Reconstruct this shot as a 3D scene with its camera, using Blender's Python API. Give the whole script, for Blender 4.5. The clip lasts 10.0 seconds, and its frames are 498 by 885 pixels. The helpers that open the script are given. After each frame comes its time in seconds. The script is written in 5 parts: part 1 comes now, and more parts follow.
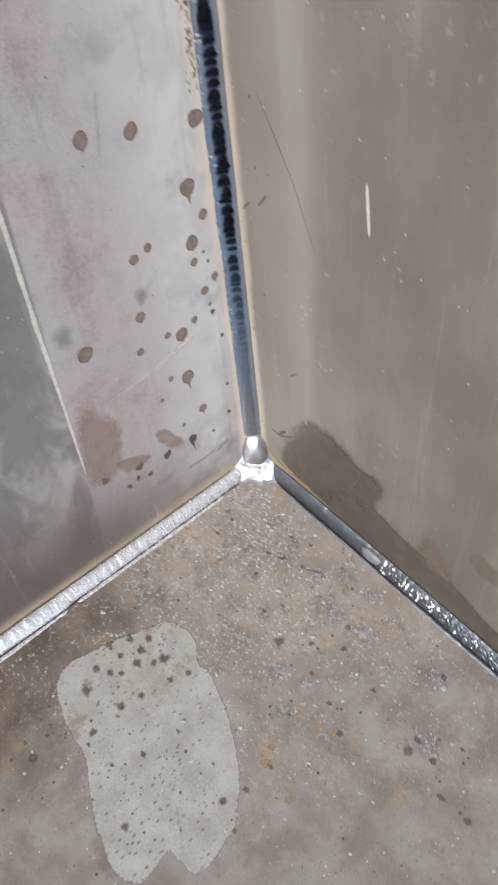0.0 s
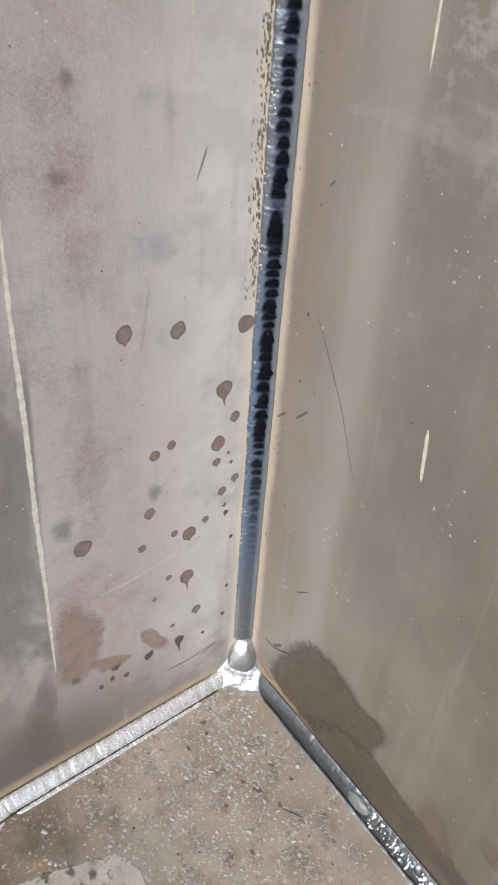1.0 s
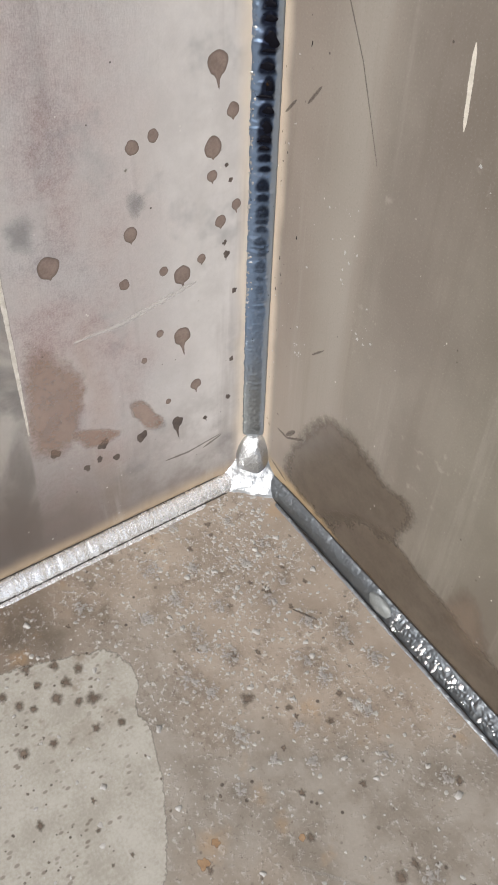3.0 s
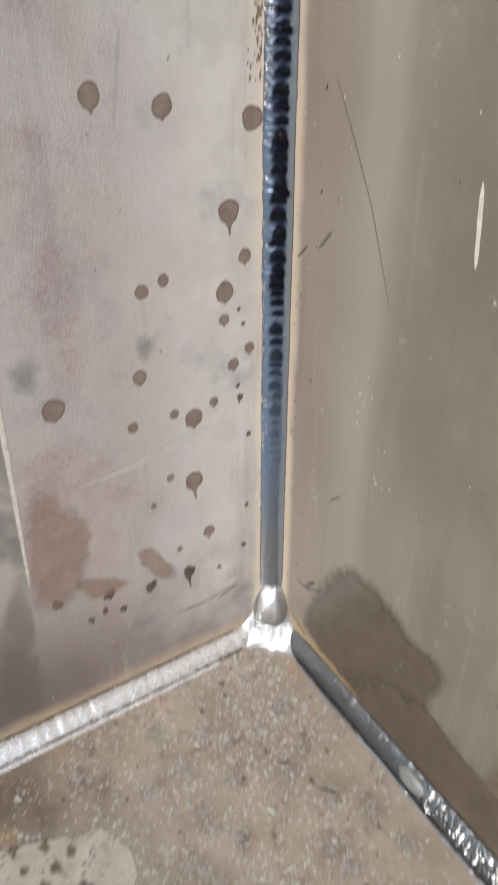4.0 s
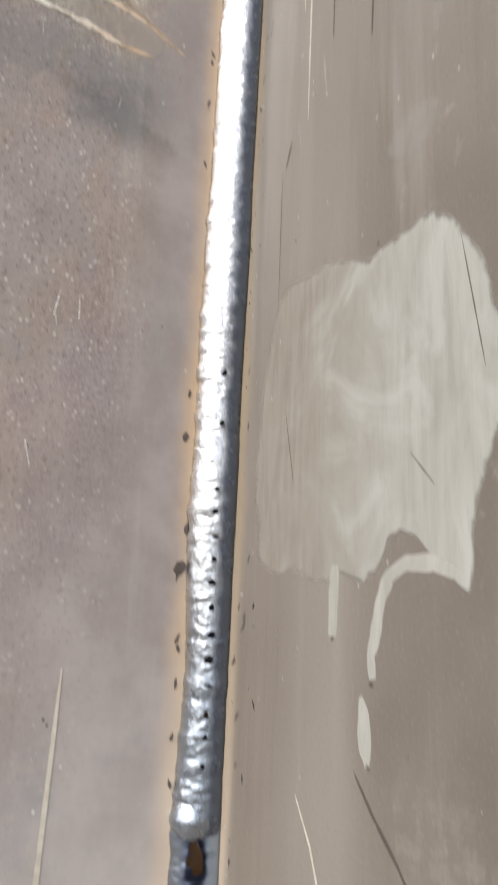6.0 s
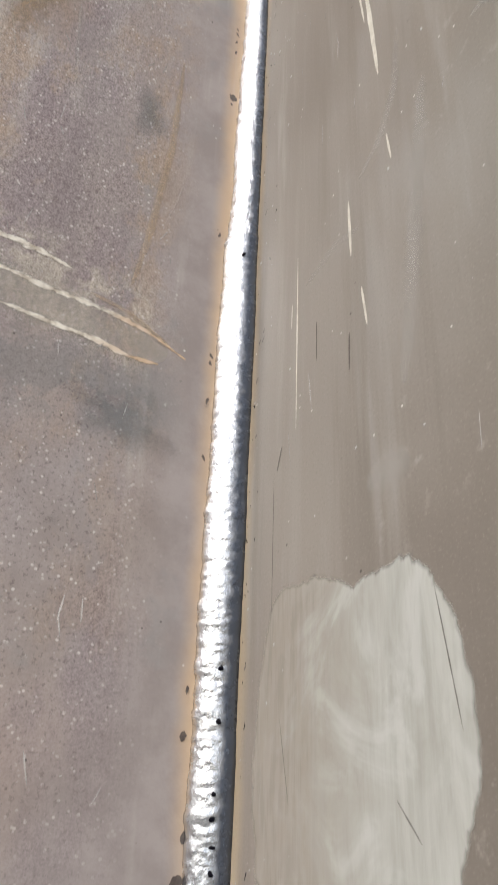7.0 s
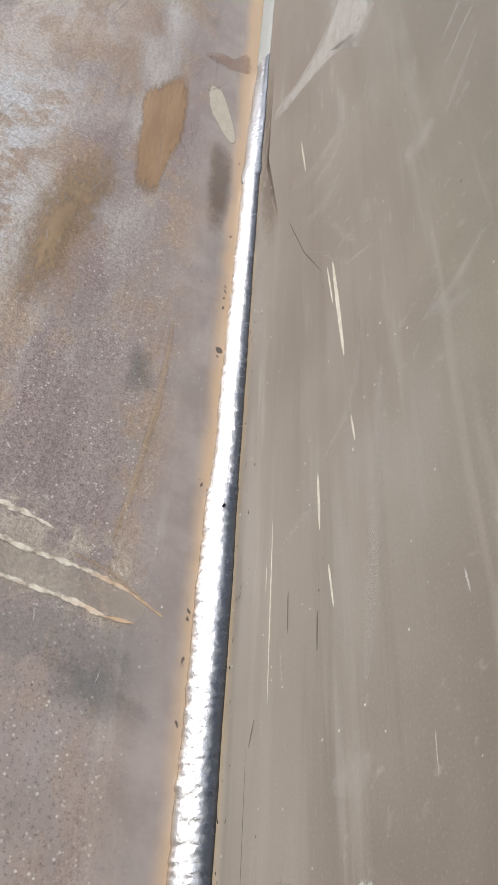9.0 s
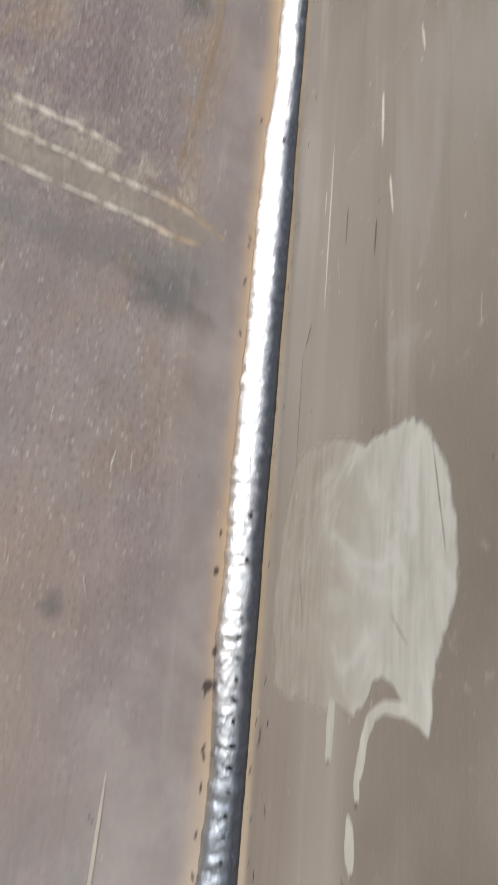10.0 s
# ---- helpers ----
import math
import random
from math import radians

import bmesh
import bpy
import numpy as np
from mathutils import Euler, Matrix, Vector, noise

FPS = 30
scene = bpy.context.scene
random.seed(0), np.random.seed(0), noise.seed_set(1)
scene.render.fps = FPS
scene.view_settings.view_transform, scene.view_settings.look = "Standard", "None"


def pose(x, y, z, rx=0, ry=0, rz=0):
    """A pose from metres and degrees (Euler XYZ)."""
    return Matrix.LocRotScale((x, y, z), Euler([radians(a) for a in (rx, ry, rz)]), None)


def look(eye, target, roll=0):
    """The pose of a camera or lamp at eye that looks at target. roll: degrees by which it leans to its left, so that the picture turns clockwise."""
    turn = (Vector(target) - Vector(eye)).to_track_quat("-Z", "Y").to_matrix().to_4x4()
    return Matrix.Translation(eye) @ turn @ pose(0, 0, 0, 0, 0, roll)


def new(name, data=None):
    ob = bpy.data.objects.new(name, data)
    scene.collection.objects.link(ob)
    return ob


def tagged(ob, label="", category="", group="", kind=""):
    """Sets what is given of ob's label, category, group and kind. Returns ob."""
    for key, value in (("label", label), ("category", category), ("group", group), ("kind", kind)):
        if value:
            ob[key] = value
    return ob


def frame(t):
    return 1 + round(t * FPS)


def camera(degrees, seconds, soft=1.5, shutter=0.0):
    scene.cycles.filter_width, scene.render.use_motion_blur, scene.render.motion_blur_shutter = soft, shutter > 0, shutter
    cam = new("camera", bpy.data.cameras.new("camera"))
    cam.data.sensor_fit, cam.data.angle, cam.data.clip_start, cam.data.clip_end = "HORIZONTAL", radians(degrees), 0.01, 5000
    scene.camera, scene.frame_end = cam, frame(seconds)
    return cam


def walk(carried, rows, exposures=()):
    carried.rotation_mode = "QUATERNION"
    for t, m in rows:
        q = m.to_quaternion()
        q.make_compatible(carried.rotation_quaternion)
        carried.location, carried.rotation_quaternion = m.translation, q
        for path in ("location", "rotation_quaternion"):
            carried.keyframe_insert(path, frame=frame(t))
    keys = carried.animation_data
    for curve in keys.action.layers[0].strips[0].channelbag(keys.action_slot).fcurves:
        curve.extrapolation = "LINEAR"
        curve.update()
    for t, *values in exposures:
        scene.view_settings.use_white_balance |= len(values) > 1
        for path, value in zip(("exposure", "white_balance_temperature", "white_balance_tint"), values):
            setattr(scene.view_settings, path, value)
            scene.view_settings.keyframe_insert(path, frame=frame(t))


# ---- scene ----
cam = camera(34.9, 10.0, soft=1.05, shutter=0.25)
PATH = [
    (0, (0.299, -0.215, 0.453), (-0.761, 0.523, -1.073), -7.1),
    (0.5, (0.296, -0.22, 0.48), (-0.901, 0.519, -0.942), -1.4),
    (1, (0.24, -0.2, 0.454), (-0.956, 0.756, -0.833), 3.9),
    (1.5, (0.244, -0.193, 0.432), (-0.933, 0.78, -0.86), 3.5),
    (2, (0.259, -0.194, 0.383), (-0.898, 0.779, -0.927), 3.9),
    (3.5, (0.258, -0.184, 0.345), (-0.898, 0.553, -1.111), 0.0),
    (4, (0.252, -0.173, 0.336), (-1.136, 0.69, -0.816), -0.2),
    (4.2, (0.238, -0.159, 0.332), (-1.254, 0.781, -0.612), 0.9),
    (4.5, (0.207, -0.135, 0.34), (-1.392, 0.919, -0.236), 1.4),
    (4.7, (0.189, -0.124, 0.382), (-1.458, 0.935, -0.022), 2.0),
    (5, (0.179, -0.106, 0.418), (-1.521, 0.943, 0.334), 2.9),
    (5.2, (0.183, -0.101, 0.448), (-1.531, 0.925, 0.526), 3.2),
    (5.5, (0.189, -0.092, 0.461), (-1.519, 0.899, 0.773), 3.3),
    (6, (0.197, -0.1, 0.5), (-1.488, 0.815, 1.066), 2.6),
    (6.2, (0.202, -0.106, 0.511), (-1.461, 0.782, 1.18), 2.3),
    (7.5, (0.232, -0.109, 0.538), (-1.272, 0.637, 1.626), 2.7),
    (8, (0.245, -0.11, 0.551), (-1.19, 0.575, 1.764), 2.9),
    (8.5, (0.249, -0.111, 0.556), (-1.129, 0.545, 1.849), 3.1),
    (9, (0.244, -0.11, 0.553), (-1.119, 0.548, 1.861), 3.2),
    (9.5, (0.239, -0.109, 0.546), (-1.232, 0.592, 1.707), 3.0),
    (10, (0.242, -0.117, 0.512), (-1.459, 0.666, 1.214), 5.1),
]
walk(cam, [(t, look(eye, target, roll)) for t, eye, target, roll in PATH],
     [(0, 0.13, 6050, 10), (0.6, 0.06, 6100, 10), (1.2, 0.13, 6480, 10), (1.6, 0.06, 6600, 10), (2.0, 0.10, 6700, 10), (3.4, 0.17, 6450, 10), (4.0, 0.06, 6550, 10), (4.4, 0.05, 6680, 10), (5.0, 0.26, 6700, 10), (5.5, 0.17, 6550, 10), (6.0, 0.15, 6500, 10), (7.5, 0.14, 6500, 10), (8.5, 0.21, 6500, 10), (9.5, 0.21, 6500, 10), (10, 0.02, 6500, 10)])

# ---- light ----
SUN_DIR = Vector((0.36, -0.68, 0.64)).normalized()
world = bpy.data.worlds.new("sky")
scene.world = world
world.use_nodes = True
wn = world.node_tree
sky = wn.nodes.new("ShaderNodeTexSky")
sky.sky_type = "NISHITA"
sky.sun_disc = False
sky.sun_elevation = math.asin(SUN_DIR.z)
sky.sun_rotation = math.atan2(SUN_DIR.x, SUN_DIR.y)
sky.air_density, sky.dust_density, sky.ozone_density = 1.0, 2.6, 1.0
wn.nodes["Background"].inputs["Strength"].default_value = 0.15
haze = wn.nodes.new("ShaderNodeHueSaturation")
haze.inputs["Saturation"].default_value = 0.45
haze.inputs["Value"].default_value = 1.1
wn.links.new(sky.outputs["Color"], haze.inputs["Color"])
wn.links.new(haze.outputs["Color"], wn.nodes["Background"].inputs["Color"])
sun = new("sun", bpy.data.lights.new("sun", "SUN"))
sun.data.energy, sun.data.angle, sun.data.color = 2.0, radians(18), (1.0, 0.965, 0.925)
sun.matrix_world = look(SUN_DIR * 5, (0, 0, 0))


# ---- material tools ----
class Graph:
    """Short hand for a material's node tree; values are sockets, numbers or colours."""

    def __init__(self, name, rough=0.5, metal=0.0, spec=0.5):
        self.m = bpy.data.materials.new(name)
        self.m.use_nodes = True
        self.t = self.m.node_tree
        self.b = self.t.nodes["Principled BSDF"]
        self.put("Roughness", rough)
        self.put("Metallic", metal)
        self.put("Specular IOR Level", spec)
        self.xyz = self.t.nodes.new("ShaderNodeTexCoord").outputs["Object"]
        s = self.t.nodes.new("ShaderNodeSeparateXYZ")
        self.t.links.new(self.xyz, s.inputs[0])
        self.x, self.y, self.z = s.outputs

    def wire(self, socket, value):
        if isinstance(value, bpy.types.NodeSocket):
            self.t.links.new(value, socket)
        elif isinstance(value, tuple) and len(value) == 3 and socket.type == "RGBA":
            socket.default_value = (*value, 1)
        else:
            socket.default_value = value

    def put(self, key, value):
        self.wire(self.b.inputs[key], value)

    def math(self, op, a, b=0.0, c=0.0, clamp=False):
        n = self.t.nodes.new("ShaderNodeMath")
        n.operation, n.use_clamp = op, clamp
        for socket, v in zip(n.inputs, (a, b, c)):
            self.wire(socket, v)
        return n.outputs[0]

    def step(self, v, lo, hi):
        """0 below lo, 1 above hi (or the other way round), smooth between."""
        n = self.t.nodes.new("ShaderNodeMapRange")
        n.interpolation_type = "SMOOTHSTEP"
        a, b, p, q = (lo, hi, 0.0, 1.0) if lo < hi else (hi, lo, 1.0, 0.0)
        for key, w in (("Value", v), ("From Min", a), ("From Max", b), ("To Min", p), ("To Max", q)):
            self.wire(n.inputs[key], w)
        return n.outputs[0]

    def band(self, v, a, b, soft):
        return self.math("MULTIPLY", self.step(v, a - soft, a + soft), self.step(v, b + soft, b - soft))

    def mul(self, *v):
        out = v[0]
        for w in v[1:]:
            out = self.math("MULTIPLY", out, w)
        return out

    def add(self, a, b):
        return self.math("ADD", a, b)

    def grain(self, scale, detail=3.0, rough=0.6, stretch=(1, 1, 1), shift=0.0, warp=0.0):
        mp = self.t.nodes.new("ShaderNodeMapping")
        mp.inputs["Scale"].default_value = stretch
        mp.inputs["Location"].default_value = (shift, shift * 0.7, shift * 1.3)
        self.t.links.new(self.xyz, mp.inputs["Vector"])
        n = self.t.nodes.new("ShaderNodeTexNoise")
        n.inputs["Scale"].default_value = scale
        n.inputs["Detail"].default_value = detail
        n.inputs["Roughness"].default_value = rough
        n.inputs["Distortion"].default_value = warp
        self.t.links.new(mp.outputs[0], n.inputs["Vector"])
        return n.outputs["Fac"]

    def cells(self, scale, stretch=(1, 1, 1)):
        mp = self.t.nodes.new("ShaderNodeMapping")
        mp.inputs["Scale"].default_value = stretch
        self.t.links.new(self.xyz, mp.inputs["Vector"])
        n = self.t.nodes.new("ShaderNodeTexVoronoi")
        n.inputs["Scale"].default_value = scale
        self.t.links.new(mp.outputs[0], n.inputs["Vector"])
        return n.outputs["Distance"]

    def mix(self, fac, a, b, kind="MIX"):
        n = self.t.nodes.new("ShaderNodeMix")
        n.data_type, n.blend_type = "RGBA", kind
        self.wire(n.inputs[0], fac)
        self.wire(n.inputs[6], a)
        self.wire(n.inputs[7], b)
        return n.outputs[2]

    def attr(self, name):
        n = self.t.nodes.new("ShaderNodeAttribute")
        n.attribute_name = name
        return n.outputs["Fac"]

    def luck(self):
        return self.t.nodes.new("ShaderNodeObjectInfo").outputs["Random"]

    def bump(self, height, strength, metres):
        n = self.t.nodes.new("ShaderNodeBump")
        n.inputs["Strength"].default_value = strength
        n.inputs["Distance"].default_value = metres
        self.t.links.new(height, n.inputs["Height"])
        self.t.links.new(n.outputs[0], self.b.inputs["Normal"])

    def see_through(self, alpha):
        self.put("Alpha", alpha)


# ---- materials ----
def left_plate():
    g = Graph("scaled_steel", 0.42, 0.04, 0.4)
    y = g.math("MULTIPLY", g.y, -1.0)
    big = g.grain(9, 4, 0.55, shift=3.1)
    mid = g.step(g.grain(38, 5, 0.65), 0.33, 0.67)
    fine = g.grain(1300, 3, 0.7)
    c = g.mix(mid, (0.55, 0.535, 0.525), (0.66, 0.645, 0.635))
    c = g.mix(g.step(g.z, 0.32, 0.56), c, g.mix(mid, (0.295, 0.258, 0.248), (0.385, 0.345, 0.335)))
    # mauve mill scale away from the weld, with a speckled surface
    reach = g.add(y, g.mul(g.add(big, -0.5), 0.09))
    scale = g.step(reach, 0.028, 0.095)
    speck = g.step(g.add(g.mul(fine, 0.6), g.mul(g.grain(430, 4, 0.7), 0.4)), 0.36, 0.64)
    rosy = g.step(g.grain(17, 4, 0.6, shift=33), 0.38, 0.62)
    mauve = g.mix(rosy, g.mix(speck, (0.30, 0.275, 0.28), (0.47, 0.44, 0.445)), g.mix(speck, (0.28, 0.205, 0.20), (0.46, 0.375, 0.365)))
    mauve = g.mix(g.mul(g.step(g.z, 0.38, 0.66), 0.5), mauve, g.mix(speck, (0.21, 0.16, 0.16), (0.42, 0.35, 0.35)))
    c = g.mix(g.mul(scale, g.add(g.mul(mid, 0.6), 0.35)), c, mauve)
    tan = g.mul(g.step(g.grain(20, 3, 0.5, (1, 1, 0.3), 19), 0.55, 0.68), scale)
    c = g.mix(g.mul(tan, 0.4), c, (0.42, 0.33, 0.27))
    # cool grey blotches
    c = g.mix(g.mul(g.step(g.grain(26, 4, 0.6, shift=9), 0.55, 0.70), 0.5), c, (0.27, 0.285, 0.295))
    # darker, coarser scale higher up
    high = g.mul(g.step(g.z, 0.62, 0.76), g.step(reach, 0.02, 0.07))
    c = g.mix(g.mul(high, g.add(g.mul(mid, 0.7), 0.25)), c, g.mix(speck, (0.16, 0.125, 0.12), (0.47, 0.41, 0.39)))
    brown = g.mul(g.step(g.grain(15, 4, 0.6, (1, 1, 0.4), 5.5), 0.46, 0.62), g.step(g.z, 0.74, 0.88), g.step(y, 0.035, 0.06))
    c = g.mix(g.mul(brown, 0.8), c, g.mix(speck, (0.20, 0.125, 0.075), (0.40, 0.28, 0.19)))
    pale = g.mul(g.step(g.grain(13, 3, 0.5, (1, 1, 0.4), 12.5), 0.46, 0.60), g.step(g.z, 0.76, 0.90), g.step(y, 0.05, 0.075))
    c = g.mix(g.mul(pale, 0.95), c, g.mix(speck, (0.30, 0.31, 0.325), (0.80, 0.80, 0.80)))
    # bright reflection on the upper outer part, lightened into the colour
    shine = g.mul(g.step(g.z, 0.80, 1.0), g.step(g.add(y, g.mul(g.add(big, -0.5), 0.12)), 0.075, 0.135))
    c = g.mix(g.mul(shine, 0.7), c, g.mix(speck, (0.36, 0.33, 0.31), (0.85, 0.80, 0.77)))
    upper = g.mul(g.step(g.z, 0.42, 0.62), g.step(y, 0.018, 0.05))
    rust = g.step(g.grain(20, 6, 0.75, (1, 1, 0.6), 41), 0.48, 0.60)
    plum = g.step(g.grain(19, 5, 0.65, (1, 1, 0.4), 57), 0.47, 0.62)
    c = g.mix(g.mul(upper, plum, 0.7), c, g.mix(speck, (0.15, 0.115, 0.125), (0.36, 0.30, 0.315)))
    c = g.mix(g.mul(upper, rust, g.add(g.mul(g.step(g.z, 0.62, 0.75), 0.4), 0.3)), c, g.mix(speck, (0.24, 0.165, 0.11), (0.52, 0.40, 0.30)))
    dusty = g.mul(g.band(g.add(g.z, g.mul(y, -0.22)), 0.672, 0.706, 0.008), g.step(y, 0.022, 0.05), g.step(g.grain(70, 5, 0.7), 0.42, 0.60))
    c = g.mix(g.mul(dusty, 0.75), c, g.mix(speck, (0.34, 0.30, 0.25), (0.68, 0.62, 0.53)))
    # glints of the rough scale painted as pale flecks
    glint = g.mul(g.step(g.cells(480), 0.30, 0.16), g.step(g.grain(150, 4, 0.7, shift=63), 0.46, 0.60), upper)
    c = g.mix(g.mul(glint, 0.8), c, (0.70, 0.66, 0.64))
    pit = g.mul(g.step(g.grain(620, 3, 0.7, shift=71), 0.54, 0.66), upper)
    c = g.mix(g.mul(pit, 0.5), c, (0.11, 0.088, 0.085))
    dim = g.mul(g.band(g.z, 0.655, 0.685, 0.015), g.band(y, 0.025, 0.2, 0.012), g.step(mid, 0.3, 0.6))
    c = g.mix(g.mul(dim, 0.5), c, (0.17, 0.18, 0.185))
    # dark smeared zone beyond the scribed line, low down, blurred reflections painted into its mottling
    edge = g.add(y, g.mul(g.z, 0.055))
    zone = g.mul(g.step(edge, 0.1305, 0.1325), g.step(g.z, 0.42, 0.30))
    murk = g.mix(g.step(g.grain(22, 4, 0.6, (1, 1, 0.6), 2.2, 1.2), 0.42, 0.66), (0.17, 0.168, 0.16), (0.46, 0.44, 0.405))
    c = g.mix(g.mul(zone, g.step(g.add(g.z, g.mul(mid, 0.05)), 0.36, 0.27), 0.75), c, murk)
    # smoky film and soft shade along the plate's foot, both painted into the colour
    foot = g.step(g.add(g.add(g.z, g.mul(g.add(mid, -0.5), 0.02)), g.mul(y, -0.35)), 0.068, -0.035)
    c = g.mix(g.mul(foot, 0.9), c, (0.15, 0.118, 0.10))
    # the same smoky shade painted stronger further out along the foot
    smoke_shade = g.mul(g.step(g.add(g.z, g.mul(g.add(big, -0.5), 0.05)), 0.085, 0.012), g.step(y, 0.10, 0.17))
    c = g.mix(g.mul(smoke_shade, 0.7), c, (0.12, 0.108, 0.098))
    # heat tint beside the upright weld and the foot weld
    wob = g.mul(g.add(g.grain(30, 3), -0.5), 0.008)
    near = g.add(y, wob)
    warm = g.mul(g.step(near, 0.0180, 0.0092), g.add(g.mul(g.step(g.z, 0.42, 0.55), 0.05), 0.75))
    tint = g.mix(g.step(g.z, 0.40, 0.56), (0.76, 0.66, 0.53), (0.60, 0.43, 0.27))
    c = g.mix(warm, c, tint)
    c = g.mix(g.mul(g.step(g.add(g.z, wob), 0.019, 0.006), 0.8), c, (0.52, 0.40, 0.27))
    # pin-prick dark and bright flecks
    c = g.mix(g.mul(g.step(g.cells(150), 0.085, 0.04), g.step(g.grain(60, 2, 0.5, shift=7), 0.54, 0.62)), c, (0.06, 0.05, 0.045))
    c = g.mix(g.mul(g.step(g.cells(210), 0.12, 0.05), g.step(g.grain(45, 2, 0.5, shift=17), 0.55, 0.66)), c, (0.72, 0.70, 0.66))
    streaks = g.grain(55, 4, 0.65, (1, 1, 0.08), 3.3)
    c = g.mix(g.mul(g.step(streaks, 0.56, 0.70), 0.22), c, (0.60, 0.57, 0.54))
    c = g.mix(g.mul(g.step(streaks, 0.44, 0.30), 0.22), c, (0.20, 0.175, 0.165))
    # sky sheen high up and outward, painted as pale, more metallic steel
    sky_sheen = g.mul(g.step(g.add(y, g.mul(g.add(big, -0.5), 0.05)), 0.098, 0.125), g.band(g.add(g.z, g.mul(y, 0.5)), 0.87, 1.08, 0.05), g.step(g.grain(48, 6, 0.75, shift=83), 0.40, 0.56))
    g.put("Base Color", g.mix(g.mul(sky_sheen, 0.8), c, g.mix(speck, (0.30, 0.32, 0.35), (0.86, 0.88, 0.90))))
    g.put("Metallic", g.add(g.mul(sky_sheen, 0.5), 0.04))
    g.put("Roughness", g.math("SUBTRACT", g.add(g.mul(scale, 0.08), g.add(g.mul(mid, 0.10), 0.33)), g.mul(zone, 0.12)))
    g.bump(g.add(g.mul(speck, g.add(g.mul(scale, 0.5), 0.05)), g.mul(mid, 0.5)), 0.3, 0.0006)
    return g.m


def right_plate():
    g = Graph("oiled_steel", 0.4, 0.05, 0.32)
    big = g.step(g.grain(7, 3, 0.5, shift=1.4), 0.34, 0.66)
    mid = g.step(g.grain(26, 4, 0.55, (1, 1, 0.7), 4), 0.33, 0.67)
    streak = g.grain(60, 4, 0.6, (1, 1, 0.10), 6)
    c = g.mix(g.add(g.mul(mid, 0.35), g.mul(big, 0.65)), (0.205, 0.178, 0.153), (0.262, 0.235, 0.208))
    # paler upright band, sharper on its outer side
    reach = g.add(g.x, g.mul(g.add(big, -0.5), 0.008))
    pale_band = g.mul(g.step(reach, 0.030, 0.056), g.step(reach, 0.066, 0.058), g.step(g.z, 0.66, 0.46), g.step(g.z, 0.06, 0.16))
    c = g.mix(g.mul(pale_band, 0.32), c, (0.345, 0.325, 0.29))
    # duller, darker steel further out
    far = g.step(reach, 0.058, 0.075)
    c = g.mix(g.mul(far, g.step(g.z, 0.66, 0.54), 0.6), c, g.mix(mid, (0.135, 0.117, 0.097), (0.195, 0.174, 0.148)))
    # blocky pale wear about half way up
    block = g.step(g.add(g.mul(g.grain(190, 4, 0.65, (1, 1, 0.4), 8), 0.5), g.mul(g.grain(190, 4, 0.65, (0.4, 1, 1), 12), 0.5)), 0.47, 0.58)
    worn = g.mul(far, block, g.step(g.grain(22, 3, 0.5, shift=3), 0.36, 0.58), g.band(g.z, 0.36, 0.475, 0.02))
    c = g.mix(g.mul(worn, 0.48), c, (0.37, 0.345, 0.305))
    flaw = g.mul(far, g.step(g.grain(170, 4, 0.6, shift=18), 0.57, 0.70), g.step(g.grain(25, 2, 0.5, shift=23), 0.46, 0.60))
    c = g.mix(g.mul(flaw, 0.4), c, (0.40, 0.375, 0.335))
    c = g.mix(g.mul(g.step(streak, 0.55, 0.72), g.step(g.z, 0.42, 0.6), 0.42), c, (0.38, 0.365, 0.34))
    # olive film outward, bluish bloom high up
    olive = g.mul(g.step(g.x, 0.085, 0.16), g.add(g.mul(big, 0.6), 0.4))
    c = g.mix(g.mul(olive, g.add(g.mul(g.step(g.z, 0.50, 0.62), 0.3), 0.5)), c, g.mix(mid, (0.128, 0.119, 0.09), (0.180, 0.168, 0.132)))
    bloom = g.mul(g.step(g.grain(14, 4, 0.6, (1, 1, 0.35), 21), 0.44, 0.66), g.step(g.z, 0.60, 0.72), g.band(g.x, 0.06, 0.13, 0.03))
    c = g.mix(g.mul(bloom, 0.28), c, (0.36, 0.375, 0.38))
    # smoky film along the foot, with the soft shade there painted in
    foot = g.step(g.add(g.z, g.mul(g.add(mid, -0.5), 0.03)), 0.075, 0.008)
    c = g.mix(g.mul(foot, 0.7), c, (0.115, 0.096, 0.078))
    wob = g.mul(g.add(g.grain(34, 3, shift=2), -0.5), 0.006)
    warm = g.step(g.add(g.x, wob), 0.0145, 0.0080)
    c = g.mix(g.mul(g.step(g.x, 0.046, 0.018), g.step(g.z, 0.62, 0.48), 0.7), c, g.mix(mid, (0.205, 0.170, 0.145), (0.245, 0.208, 0.180)))
    tint = g.mix(g.step(g.z, 0.42, 0.56), (0.62, 0.52, 0.41), (0.42, 0.33, 0.22))
    c = g.mix(g.mul(warm, 0.7), c, tint)
    c = g.mix(g.mul(g.step(g.add(g.z, wob), 0.024, 0.013), 0.75), c, (0.38, 0.28, 0.16))
    c = g.mix(g.mul(g.step(g.cells(170), 0.10, 0.05), g.step(g.grain(50, 2, 0.5, shift=7), 0.58, 0.66)), c, (0.06, 0.05, 0.042))
    c = g.mix(g.mul(g.step(g.cells(150), 0.08, 0.03), g.step(g.grain(40, 2, 0.5, shift=27), 0.50, 0.60)), c, (0.62, 0.59, 0.54))
    drawn = g.grain(70, 4, 0.7, (1, 1, 0.05), 9.3)
    c = g.mix(g.mul(g.step(drawn, 0.54, 0.70), 0.2), c, (0.36, 0.34, 0.31))
    c = g.mix(g.mul(g.step(drawn, 0.46, 0.32), 0.28), c, (0.15, 0.128, 0.105))
